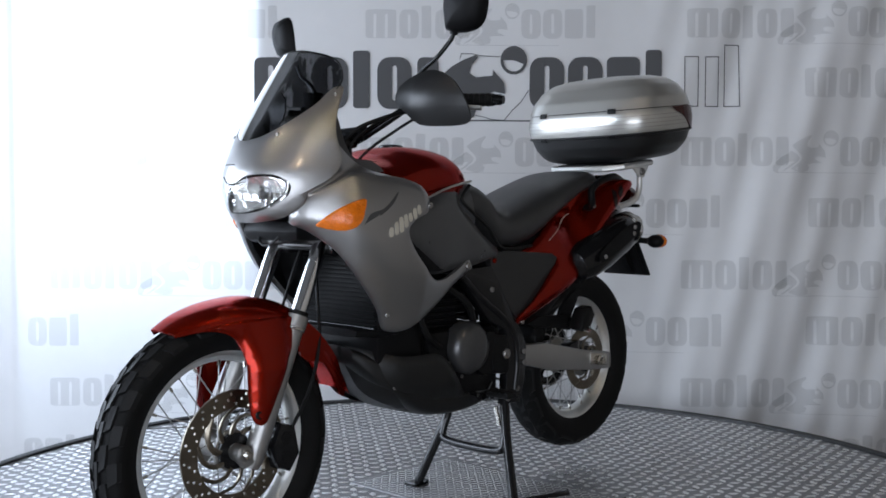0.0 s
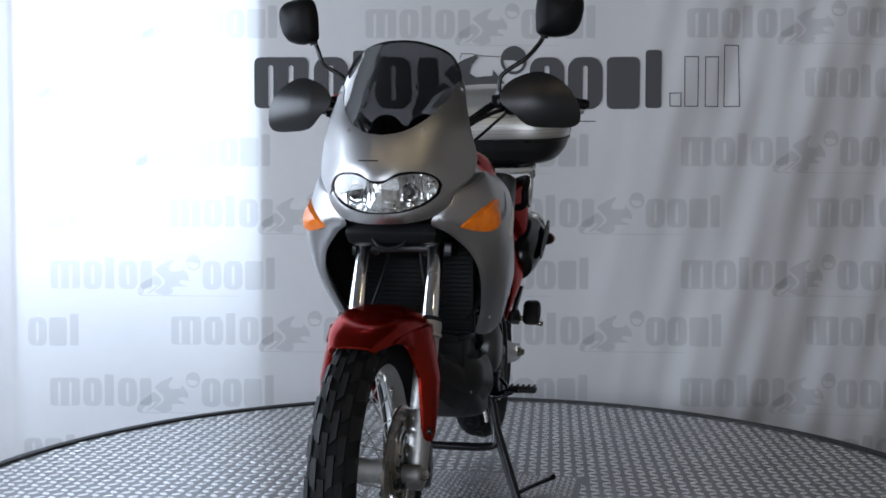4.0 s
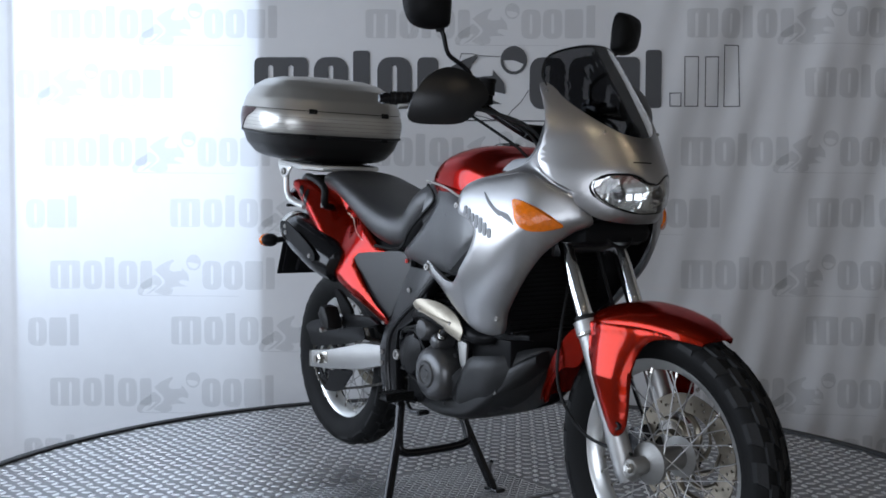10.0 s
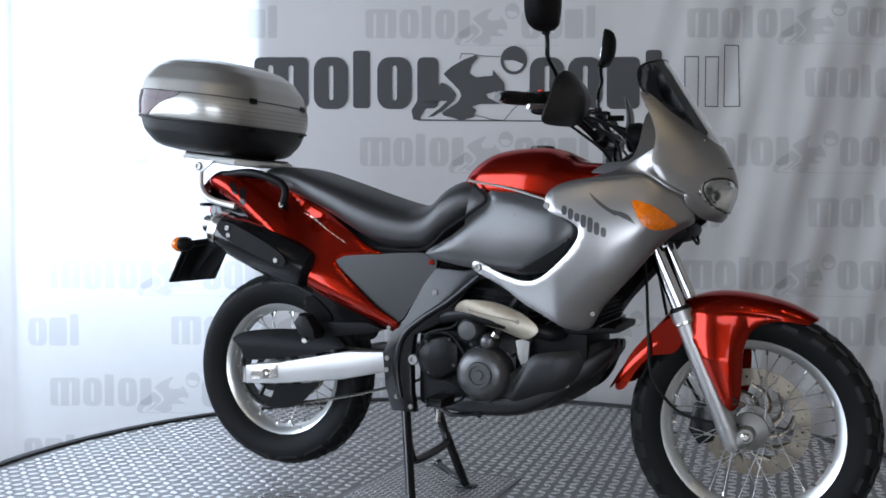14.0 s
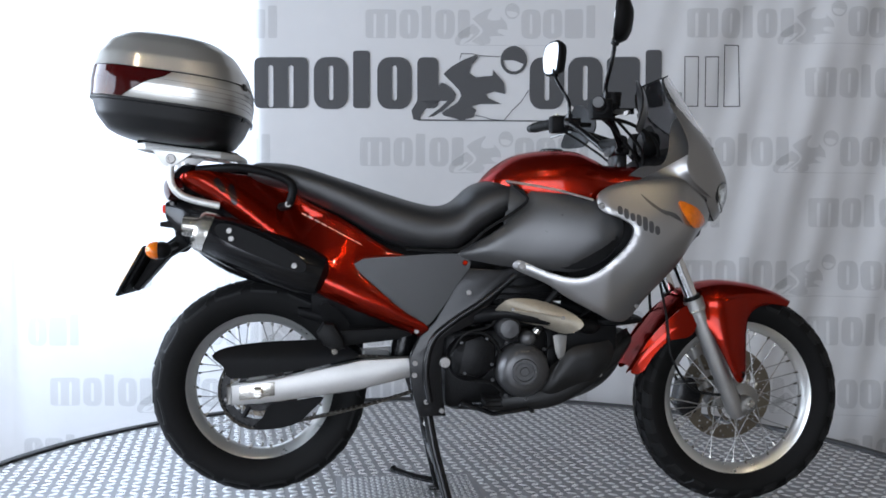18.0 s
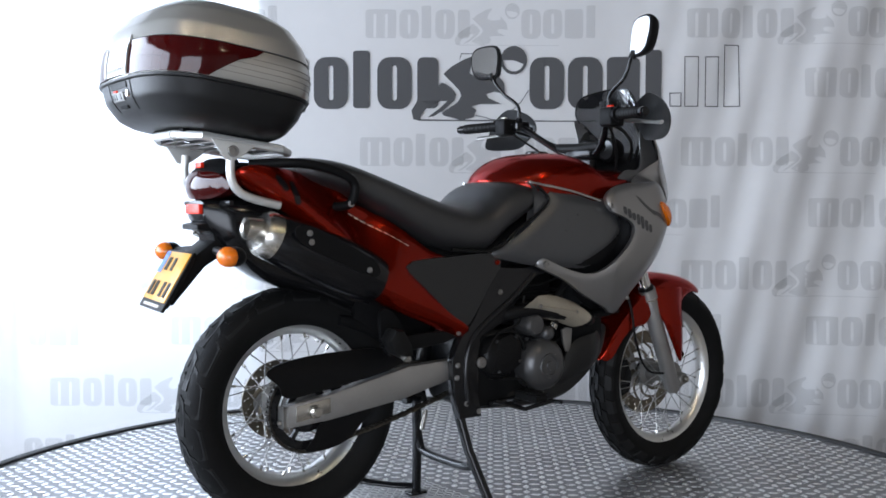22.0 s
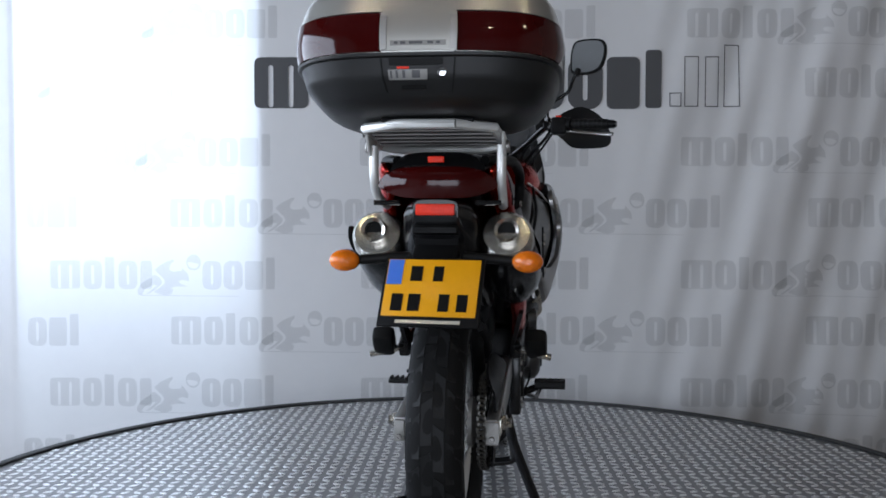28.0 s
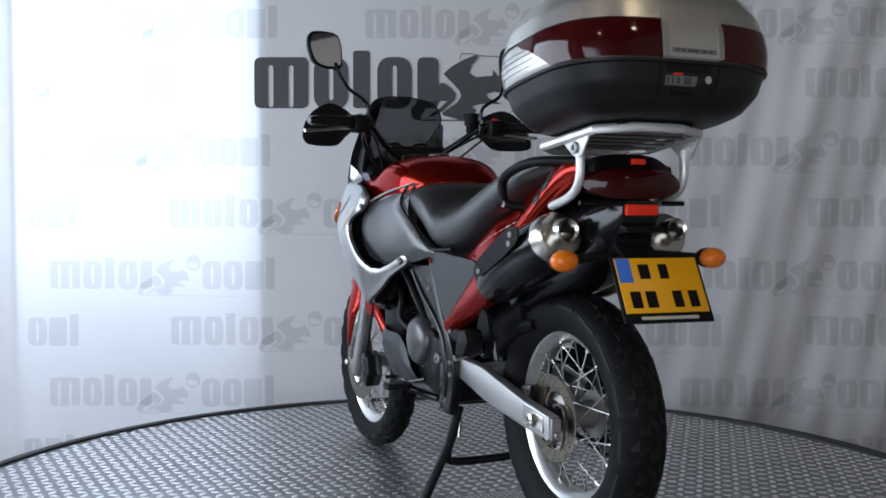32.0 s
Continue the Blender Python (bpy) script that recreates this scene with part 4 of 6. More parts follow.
def tank_cover(s):
    c = part("tank_side_cover", shell([(-0.04, 0.79), (0.04, 0.765), (0.12, 0.752), (0.216, 0.745), (0.30, 0.74), (0.38, 0.77), (0.43, 0.83), (0.43, 0.90), (0.38, 0.955), (0.345, 0.944),
                                       (0.255, 0.970), (0.14, 0.992), (0.10, 1.0), (0.155, 0.965), (0.158, 0.93), (0.057, 0.848)],
                                      lambda x, z: s * (cover_w(x, z) - 0.012 * min(1, max(0, (x - 0.27 - 1.7 * max(0, z - 0.76)) / 0.05))), 0.03, 0.016, "y", 3, roll=0.012, reach=0.03), GREY_PLASTIC, bike, "dark grey tank side cover")
    # black patch stands in for the shadow on the cover's low front
    part("cover_shade", shell([(0.255, 0.752), (0.33, 0.752), (0.385, 0.785), (0.42, 0.83), (0.405, 0.845), (0.36, 0.825), (0.31, 0.792)], lambda x, z: s * (cover_w(x, z) - 0.004), 0.006, 0.015, "y", 3), BLACK_PLASTIC, c, "black patch for the shadow low on the cover")
    part("tank_trim", tube([(x, s * (cover_w(x, z) + 0.003), z + 0.002) for x, z in ((0.10, 1.0), (0.14, 0.993), (0.2, 0.983), (0.255, 0.971), (0.3, 0.958), (0.345, 0.945))], 0.0035, 8, None, 3), SILVER_CASE, c, "thin silver trim line")
    p = part("side_panel", shell([(-0.34, 0.762), (-0.19, 0.785), (-0.03, 0.79), (-0.004, 0.75), (-0.06, 0.67), (-0.14, 0.575), (-0.22, 0.64)],
                                 lambda x, z: s * (0.150 + 0.01 * (z - 0.7)), 0.02, 0.03, "y", 3), SATIN_BLACK, bike, "charcoal side panel")
    bolt("panel_bolt", (-0.018, s * 0.151, 0.765), p, 0.008, 0.005, RED, out=s)


both(tank_cover)

SEAT = [(-0.64, 0.09, 1.0, 1.045, 2.6), (-0.60, 0.118, 0.985, 1.056, 2.8), (-0.50, 0.135, 0.955, 1.047, 2.9), (-0.376, 0.15, 0.895, 1.010, 2.8), (-0.24, 0.16, 0.815, 0.966, 2.6),
        (-0.137, 0.162, 0.787, 0.936, 2.6), (-0.08, 0.163, 0.785, 0.930, 2.6), (-0.035, 0.165, 0.79, 0.947, 2.6), (0.016, 0.17, 0.83, 0.990, 2.6), (0.07, 0.172, 0.868, 1.008, 2.6),
        (0.12, 0.165, 0.905, 1.003, 2.6), (0.15, 0.13, 0.925, 0.99, 2.4)]
seat = part("seat", body(SEAT, 40, 5), SEAT_VINYL, bike, "black vinyl dual seat")
for s in (-1, 1):
    part("seat_piping", tube([(-0.19, s * 0.161, 0.806), (-0.04, s * 0.167, 0.803), (0.04, s * 0.18, 0.862), (0.12, s * 0.184, 0.912), (0.16, s * 0.178, 0.95), (0.12, s * 0.172, 0.99)], 0.005, 6, None, 5), RUBBER_SOFT, seat)


def tail_w(x, z):
    low = lerp_table([(-0.80, 0.972), (-0.73, 0.936), (-0.64, 0.868), (-0.525, 0.772), (-0.455, 0.69), (-0.36, 0.64), (-0.25, 0.595), (-0.14, 0.55)], x)
    d = z - low
    base = lerp_table([(-0.85, 0.115), (-0.80, 0.14), (-0.65, 0.16), (-0.4, 0.176), (-0.15, 0.165)], x)
    if d < 0.045:
        return base - 0.026 * ((0.045 - d) / 0.045) ** 2
    u = d - 0.045
    lean = lerp_table([(-0.9, 0.85), (-0.5, 0.8), (-0.36, 0.4), (-0.15, 0.3)], x)
    return max(base - lean * u * u / (u + 0.04), 0.088)


def tail_panel(s):
    t = part("tail_panel", shell([(-0.825, 1.01), (-0.77, 1.028), (-0.62, 1.01), (-0.54, 0.985), (-0.47, 0.94), (-0.361, 0.885), (-0.25, 0.81), (-0.188, 0.782), (-0.26, 0.772),
                                  (-0.335, 0.76), (-0.28, 0.70), (-0.20, 0.63), (-0.128, 0.582), (-0.142, 0.55), (-0.25, 0.595), (-0.36, 0.64), (-0.455, 0.69), (-0.525, 0.775), (-0.64, 0.87), (-0.73, 0.938),
                                  (-0.80, 0.975)], lambda x, z: s * tail_w(x, z), 0.012, 0.011, "y", 4, roll=0.004, reach=0.014), RED, bike, "glossy metallic red tail panel")
    bolt("tail_bolt", (-0.523, s * 0.166, 0.933), t, 0.009, 0.005, ZINC, out=s)
    for x0, z0, x1, z1, w in ((-0.722, 0.998, -0.704, 0.972, 0.008), (-0.682, 0.982, -0.672, 0.938, 0.008)):
        run = Vector((x1 - x0, z1 - z0)).normalized() * w
        part("air_slot", shell([(x0 + run.y, z0 - run.x), (x0 - run.x, z0 - run.y), (x0 - run.y, z0 + run.x), (x1 - run.y, z1 + run.x), (x1 + run.x, z1 + run.y), (x1 + run.y, z1 - run.x)], lambda x, z: s * (tail_w(x, z) + 0.002), 0.004, 0.012, "y", 3), GLOSS_BLACK, t, "dark oval slot")
    for k in range(9):
        u0, u1 = k / 9, (k + 0.72) / 9
        xa, xb, za, zb = -0.488 + 0.175 * u0, -0.488 + 0.175 * u1, 0.909 - 0.093 * u0, 0.909 - 0.093 * u1
        h = 0.0022 if k < 4 else 0.0011
        part("decal_mark", shell([(xa, za + h), (xb, zb + h), (xb, zb - h), (xa, za - h)], lambda x, z: s * (tail_w(x, z) + 0.0012), 0.001, 0.02, "y", 1, None, False), DECAL_PALE, t)
    bolt("tail_bolt", (-0.158, s * tail_w(-0.158, 0.567), 0.567), t, 0.007, 0.004, ZINC, out=s)


both(tail_panel)
part("tail_cowl", body([(-0.852, 0.07, 0.95, 1.028, 3), (-0.79, 0.082, 0.95, 1.032, 3), (-0.7, 0.085, 0.965, 1.028, 3), (-0.55, 0.085, 0.94, 1.0, 3)], 24, 3), BLACK_PLASTIC, bike, "black tail cowl")


def tail_x(y, z):
    return -0.888 + 2.4 * y * y + 9 * (z - 0.978) ** 2 + 0.3 * max(0, z - 1.0)


tail_light = part("tail_light", shell(mirrored([(0.0, 0.943), (0.075, 0.946), (0.122, 0.962), (0.134, 0.978), (0.108, 1.0), (0.07, 1.011), (0.0, 1.013)]), lambda y, z: tail_x(y, z) + 0.03, 0.032, 0.018, "x", 3), RED_LENS, bike,
                  "dark red tail light lens")
part("tail_crown", shell(mirrored([(0.0, 1.017), (0.07, 1.015), (0.106, 1.006), (0.085, 1.036), (0.05, 1.046), (0.0, 1.047)]), lambda y, z: tail_x(y, z) + 0.03, 0.03, 0.018, "x", 3), BLACK_PLASTIC, bike, "black tail crown")


part("subframe", body([(-0.62, 0.078, 0.92, 1.0, 3), (-0.45, 0.085, 0.76, 0.94, 3), (-0.25, 0.112, 0.63, 0.85, 3), (-0.1, 0.13, 0.62, 0.82, 3), (0.05, 0.12, 0.72, 0.86, 3), (0.2, 0.12, 0.76, 0.93, 3)], 24, 4), BLACK_PLASTIC, bike,
     "black inner tail and airbox")


def grab_rail(s):
    part("grab_rail", tube([(-0.78, s * 0.10, 1.03), (-0.66, s * 0.15, 1.035), (-0.56, s * 0.165, 1.015), (-0.512, s * 0.165, 0.985), (-0.52, s * 0.16, 0.935), (-0.545, s * 0.12, 0.925)], 0.0125, 10, None, 5),
         BLACK_PLASTIC, bike, "black passenger grab rail")


both(grab_rail)

# ---- frame, engine, swingarm ----
def frame_plate(s):
    f = part("frame_spar", prism([(-0.006, 0.750), (0.092, 0.745), (0.30, 0.80), (0.42, 0.86), (0.42, 0.83), (0.30, 0.755), (0.124, 0.715), (0.06, 0.645), (0.005, 0.585), (-0.075, 0.548), (-0.085, 0.48),
                                  (-0.082, 0.375), (-0.072, 0.318), (-0.15, 0.318), (-0.172, 0.391), (-0.18, 0.489), (-0.151, 0.55), (-0.105, 0.598), (-0.045, 0.70)],
                                 s * 0.118, s * 0.152, 0.006), FRAME, bike, "black pressed-steel frame spar")
    part("spar_tube", tube([(0.13, s * 0.148, 0.728), (0.04, s * 0.15, 0.655), (-0.05, s * 0.15, 0.597), (-0.112, s * 0.15, 0.54), (-0.132, s * 0.15, 0.45), (-0.12, s * 0.15, 0.36)], 0.011, 12, None, 5), FRAME, f)
    for x, z in ((-0.007, 0.678), (-0.165, 0.44), (-0.163, 0.475), (-0.13, 0.362), (-0.085, 0.335)):
        bolt("frame_bolt", (x, s * 0.151, z), f, 0.008, 0.006, ZINC, out=s)
    bolt("pivot_bolt", (-0.076, s * 0.15, 0.476), f, 0.016, 0.009, ZINC, out=s, label="bright pivot bolt")


both(frame_plate)
engine = part("engine", block(-0.08, 0.24, -0.125, 0.125, 0.33, 0.57, 0.03), ENGINE, bike, "black single-cylinder engine")
bm = block(0.07, 0.26, -0.085, 0.085, 0.55, 0.78, 0.015)
part("cylinder", bm, ENGINE, engine, "black finned cylinder")
fin = part("cylinder_fin", block(0.05, 0.285, -0.10, 0.10, 0.575, 0.581, 0.002), ENGINE, engine)
for k in range(1, 6):
    again(fin, engine, Matrix.Translation((0, 0, k * 0.018)))
part("crankcase_bulge", lathe([(0.0, -0.165), (0.055, -0.157), (0.066, -0.145), (0.07, -0.12), (0.07, 0.12), (0.065, 0.145), (0.0, 0.15)], 36, None, (0.0, 0, 0.485), "y"), ENGINE, engine)
cover = part("clutch_cover", lathe([(0.0, -0.203), (0.012, -0.203), (0.014, -0.200), (0.026, -0.200), (0.028, -0.204), (0.036, -0.204), (0.038, -0.199), (0.05, -0.198), (0.062, -0.192), (0.074, -0.182),
                                    (0.0785, -0.168), (0.0785, -0.12), (0.0, -0.12)], 48, None, (0.15, 0, 0.452), "y"), ENGINE_COVER, engine, "round grey clutch cover")
part("oil_filter_cap", lathe([(0.0, -0.19), (0.026, -0.188), (0.034, -0.178), (0.034, -0.12), (0.0, -0.12)], 28, None, (0.108, 0, 0.575), "y"), ENGINE_COVER, engine)
pump = part("water_pump", lathe([(0.0, -0.186), (0.012, -0.186), (0.02, -0.18), (0.024, -0.168), (0.024, -0.12), (0.0, -0.12)], 24, None, (0.165, 0, 0.545), "y"), ENGINE_COVER, engine)
part("pump_elbow", tube([(0.165, -0.16, 0.545), (0.19, -0.17, 0.565), (0.215, -0.15, 0.60), (0.23, -0.12, 0.64)], 0.012, 12, None, 4), RUBBER_SOFT, engine)
part("hose_clip", tube([(0.186, -0.168, 0.561), (0.194, -0.169, 0.571)], 0.0145, 14), STEEL, engine)
part("case_rib", block(0.125, 0.168, -0.175, -0.12, 0.5, 0.53, 0.006), ENGINE_COVER, engine)
for k in range(9):
    a = 2 * math.pi * k / 9
    bolt("case_bolt", (0.15 + 0.09 * math.cos(a), -0.142, 0.452 + 0.09 * math.sin(a)), engine, 0.0055, 0.006, ENGINE_COVER)
for x, z in ((-0.03, 0.535), (0.045, 0.545), (0.06, 0.47), (-0.02, 0.445)):
    bolt("case_bolt", (x, -0.164, z), engine, 0.005, 0.006, ENGINE_COVER)
for x, z in ((0.02, 0.56), (0.13, 0.565), (0.155, 0.47), (0.1, 0.425), (0.01, 0.44)):
    bolt("case_bolt", (x, 0.124, z), engine, 0.0055, 0.006, ZINC, out=1)
for k, pts in enumerate(([(-0.06, -0.15, 0.50), (-0.02, -0.165, 0.56), (0.06, -0.16, 0.585), (0.09, -0.15, 0.66)], [(0.0, -0.15, 0.42), (0.06, -0.168, 0.415), (0.09, -0.165, 0.38), (0.04, -0.15, 0.35)],
                         [(0.06, -0.10, 0.70), (0.14, -0.125, 0.69), (0.22, -0.125, 0.70), (0.3, -0.13, 0.74)], [(0.22, -0.12, 0.50), (0.27, -0.135, 0.53), (0.30, -0.13, 0.58), (0.36, -0.12, 0.62)])):
    part("wire", tube(pts, 0.0038, 6, None, 5), RUBBER_SOFT, engine)
part("side_case", prism([(-0.02, 0.54), (0.03, 0.555), (0.07, 0.53), (0.072, 0.46), (0.02, 0.43), (-0.04, 0.44)], -0.165, -0.12, 0.012), ENGINE, engine)
part("alternator_cover", lathe([(0.0, 0.172), (0.05, 0.17), (0.068, 0.162), (0.078, 0.145), (0.078, 0.11), (0.0, 0.11)], 40, None, (0.085, 0, 0.51), "y"), ENGINE_COVER, engine,
     "round dark grey alternator cover")
part("sprocket_cover", prism([(-0.10, 0.53), (-0.03, 0.54), (-0.01, 0.48), (-0.02, 0.42), (-0.10, 0.41)], 0.12, 0.152, 0.01), ENGINE, engine)
part("engine_front", block(0.18, 0.33, -0.10, 0.10, 0.36, 0.58, 0.03), ENGINE, engine)
part("mount_plate", prism([(0.242, 0.55), (0.262, 0.556), (0.285, 0.55), (0.279, 0.48), (0.268, 0.465), (0.25, 0.5)], -0.155, -0.145, 0.003), ALU_CAST, engine, "grey engine mounting plate")
part("carburettor", block(-0.02, 0.06, -0.06, 0.06, 0.60, 0.70, 0.02), ENGINE, engine)
part("gear_lever", tube([(0.005, 0.16, 0.40), (0.06, 0.19, 0.385), (0.14, 0.20, 0.39), (0.15, 0.235, 0.39)], 0.006, 8), GLOSS_BLACK, bike, "black gear lever")
part("brake_pedal", tube([(-0.03, -0.16, 0.36), (0.06, -0.19, 0.33), (0.16, -0.20, 0.345), (0.165, -0.235, 0.345)], 0.007, 8), GLOSS_BLACK, bike, "black brake pedal")
for k, pts in enumerate(([(0.2, -0.12, 0.60), (0.24, -0.14, 0.66), (0.30, -0.13, 0.72), (0.38, -0.10, 0.80)], [(0.05, 0.13, 0.56), (0.10, 0.15, 0.64), (0.2, 0.14, 0.70), (0.34, 0.12, 0.74)],
                         [(0.19, 0.12, 0.52), (0.26, 0.14, 0.56), (0.30, 0.12, 0.64), (0.42, 0.11, 0.66)], [(-0.05, -0.14, 0.55), (0.04, -0.16, 0.56), (0.09, -0.155, 0.50)])):
    part("hose", tube(pts, 0.011 if k != 3 else 0.005, 8, None, 5), RUBBER_SOFT, engine, "black rubber hose" if k == 0 else "")
# exhaust: header on the right with its heat shield, then a pipe back to twin silencers
header = part("exhaust_header", tube([(0.30, -0.02, 0.63), (0.37, -0.07, 0.60), (0.36, -0.15, 0.575), (0.28, -0.17, 0.59), (0.10, -0.165, 0.62), (-0.02, -0.12, 0.60), (-0.2, -0.09, 0.62), (-0.42, -0.12, 0.74)], 0.021, 14, None, 5),
              ENGINE, bike, "blackened exhaust header")
part("heat_shield", shell([(0.066, 0.628), (0.085, 0.652), (0.115, 0.664), (0.19, 0.658), (0.272, 0.63), (0.318, 0.598), (0.318, 0.578), (0.275, 0.557), (0.2, 0.58), (0.1, 0.602), (0.075, 0.608)],
                          lambda x, z: -0.199 + 16 * (z - 0.622 + 0.33 * (x - 0.2)) ** 2, 0.003, 0.015, "y", 3), HEAT, header, "champagne metal heat shield")
for x, z in ((0.115, 0.632), (0.262, 0.607)):
    bolt("shield_bolt", (x, -0.196, z), header, 0.006, 0.004, ZINC)
part("shield_rib", tube([(0.118, -0.198, 0.631), (0.258, -0.198, 0.608)], 0.0035, 6), HEAT, header)

belly = part("belly_pan", body([(-0.04, 0.10, 0.322, 0.37, 4), (0.06, 0.13, 0.316, 0.385, 4), (0.16, 0.146, 0.317, 0.395, 4), (0.26, 0.15, 0.330, 0.42, 4), (0.34, 0.15, 0.37, 0.46, 4),
                                (0.40, 0.14, 0.41, 0.50, 4), (0.455, 0.12, 0.45, 0.53, 3.5), (0.50, 0.09, 0.505, 0.548, 3)], 36, 4), CASE_BLACK, bike, "dark grey plastic belly pan")


def belly_side(s):
    top = [(0.50, 0.556), (0.46, 0.549), (0.42, 0.533), (0.32, 0.52), (0.284, 0.502), (0.258, 0.467), (0.223, 0.409), (0.179, 0.365), (0.143, 0.349), (0.09, 0.346)] if s < 0 else [(0.49, 0.546), (0.45, 0.535), (0.39, 0.518), (0.32, 0.512), (0.24, 0.51), (0.18, 0.475), (0.13, 0.405), (0.07, 0.355)]
    part("belly_flank", shell([(0.505, 0.535)] + top + [(0.05, 0.335), (0.096, 0.326), (0.18, 0.32), (0.26, 0.335), (0.337, 0.358), (0.421, 0.398), (0.47, 0.448)],
                              lambda x, z: s * (0.166 - 4.2 * max(0, x - 0.35) ** 1.9 - 6 * max(0, 0.43 + 0.35 * max(0, x - 0.25) - z) ** 2), 0.012, 0.014, "y", 3, roll=0.012, reach=0.03), CASE_BLACK, belly)
    for x, z in ((0.39, 0.43),):
        bolt("belly_bolt", (x, s * 0.137, z), belly, 0.006, 0.005, ZINC, out=s)


both(belly_side)

# radiator between the fairing sides
rad = part("radiator", block(0.44, 0.47, -0.16, 0.16, 0.595, 0.84, 0.006), BLACK_PLASTIC, bike, "black radiator with fine fins")
RADIATOR_FIN = mat("radiator_fin_paint", (0.004, 0.004, 0.0042), 0.55, 0, 0.1, 30, spec=0.04)
fin = part("fin", block(0.469, 0.477, -0.152, 0.152, 0.606, 0.6095, 0.0), RADIATOR_FIN, rad)
for k in range(1, 19):
    again(fin, rad, Matrix.Translation((0, 0, 0.012 * k)))
part("radiator_trim", tube([(0.48, -0.155, 0.60), (0.48, 0.155, 0.60)], 0.005, 8), FRAME, rad, "black lower trim bar")
part("radiator_shroud", body([(0.38, 0.15, 0.575, 0.60, 4), (0.44, 0.15, 0.57, 0.605, 4), (0.52, 0.13, 0.578, 0.60, 4)], 24, 3), BLACK_PLASTIC, bike, "black lower cowl under the radiator")
part("lower_cowl", block(0.27, 0.445, -0.13, 0.13, 0.49, 0.6, 0.015), BLACK_PLASTIC, bike, "black cowl between radiator and belly pan")
part("inner_nose", block(0.50, 0.715, -0.12, 0.12, 0.83, 0.895, 0.03), BLACK_PLASTIC, bike, "black panel between headlamp and fork")
part("steering_head", tube([(0.515, 0, 0.80), (0.455, 0, 1.0)], 0.035, 18), FRAME, bike)
part("brake_hose_loop", tube([(0.70, 0.05, 0.86), (0.715, 0.03, 0.835), (0.718, 0.0, 0.825), (0.715, -0.03, 0.835), (0.70, -0.05, 0.86)], 0.004, 8, None, 5), RUBBER_SOFT, bike, "black brake hose loop")

# swingarm, chain, sprocket


def swingarm(s):
    p = part("swingarm", prism([(-0.688, 0.416), (-0.688, 0.357), (-0.559, 0.365), (-0.33, 0.394), (-0.20, 0.424), (-0.14, 0.44), (-0.14, 0.49), (-0.20, 0.488), (-0.314, 0.483), (-0.558, 0.433)],
                               s * 0.096, s * 0.128, 0.005), ALU, bike, "brushed aluminium swingarm")
    part("adjuster_plate", prism([(-0.665, 0.412), (-0.665, 0.372), (-0.565, 0.385), (-0.565, 0.425)], s * 0.127, s * 0.1315, 0.001), STEEL, p)
    part("axle_nut", lathe([(0.0, 0), (0.019, 0), (0.019, s * 0.01), (0.012, s * 0.014), (0.012, s * 0.022), (0.0, s * 0.022)], 6, None, (-0.612, s * 0.131, 0.395), "y"), STEEL, p)
    part("chain_adjuster", block(-0.70, -0.687, s * 0.099, s * 0.125, 0.36, 0.412, 0.003), ALU_CAST, p)
    bolt("adjuster_bolt", (-0.70, s * 0.112, 0.372), p, 0.007, 0.008, ZINC, "x", -1)


both(swingarm)
part("swingarm_bridge", block(-0.30, -0.22, -0.098, 0.098, 0.425, 0.48, 0.01), ALU_CAST, bike)
part("shock_absorber", tube([(-0.2, 0, 0.45), (-0.14, 0, 0.72)], 0.035, 16), FRAME, bike)
chain_y = -0.088
spr = bmesh.new()
lathe([(0.045, chain_y - 0.003), (0.062, chain_y - 0.003), (0.062, chain_y + 0.003), (0.045, chain_y + 0.003)], 40, spr, (0, 0, 0), "y", True)
lathe([(0.085, chain_y - 0.003), (0.108, chain_y - 0.003), (0.108, chain_y + 0.003), (0.085, chain_y + 0.003)], 48, spr, (0, 0, 0), "y", True)
for k in range(6):
    a = k * math.pi / 3
    tube([(0.055 * math.cos(a), chain_y, 0.055 * math.sin(a)), (0.09 * math.cos(a), chain_y, 0.09 * math.sin(a))], 0.008, 6, spr)
for k in range(44):
    a = 2 * math.pi * k / 44
    tube([(0.104 * math.cos(a), chain_y, 0.104 * math.sin(a)), (0.115 * math.cos(a), chain_y, 0.115 * math.sin(a))], [0.005, 0.0022], 5, spr)
part("sprocket", spr, FRAME, rear, "black toothed rear sprocket")
C1, C2 = Vector((RW[0], 0, RW[2])), Vector((-0.085, 0, 0.44))
loop = []
for k in range(14):
    a = radians(96) + radians(170) * k / 13
    loop.append(C1 + Vector((0.113 * math.cos(a), 0, 0.113 * math.sin(a))))
lo_end, up_end = C2 + Vector((0, 0, -0.035)), C2 + Vector((0, 0, 0.035))
loop += [loop[-1].lerp(lo_end, u) + Vector((0, 0, -0.012 * math.sin(math.pi * u))) for u in (0.2, 0.4, 0.6, 0.8, 1.0)]
loop += [C2 + Vector((0.035, 0, 0)), up_end] + [up_end.lerp(loop[0], u) for u in (0.25, 0.5, 0.75, 1.0)]
links = bmesh.new()
pts = []
for a, b in zip(loop, loop[1:]):
    n = max(1, round((b - a).length / 0.0159))
    pts += [a.lerp(b, k / n) for k in range(n)]
for k, p in enumerate(pts):
    q = pts[(k + 1) % len(pts)]
    d = q - p
    if d.length > 0.03:
        continue
    w = 0.006 if k % 2 else 0.0085
    for s in (-1, 1):
        tube([Vector((p.x, chain_y + s * w, p.z)), Vector((q.x, chain_y + s * w, q.z))], 0.0052, 6, links, 0, 0.3)
    tube([Vector((p.x, chain_y - 0.009, p.z)), Vector((p.x, chain_y + 0.009, p.z))], 0.0042, 6, links)
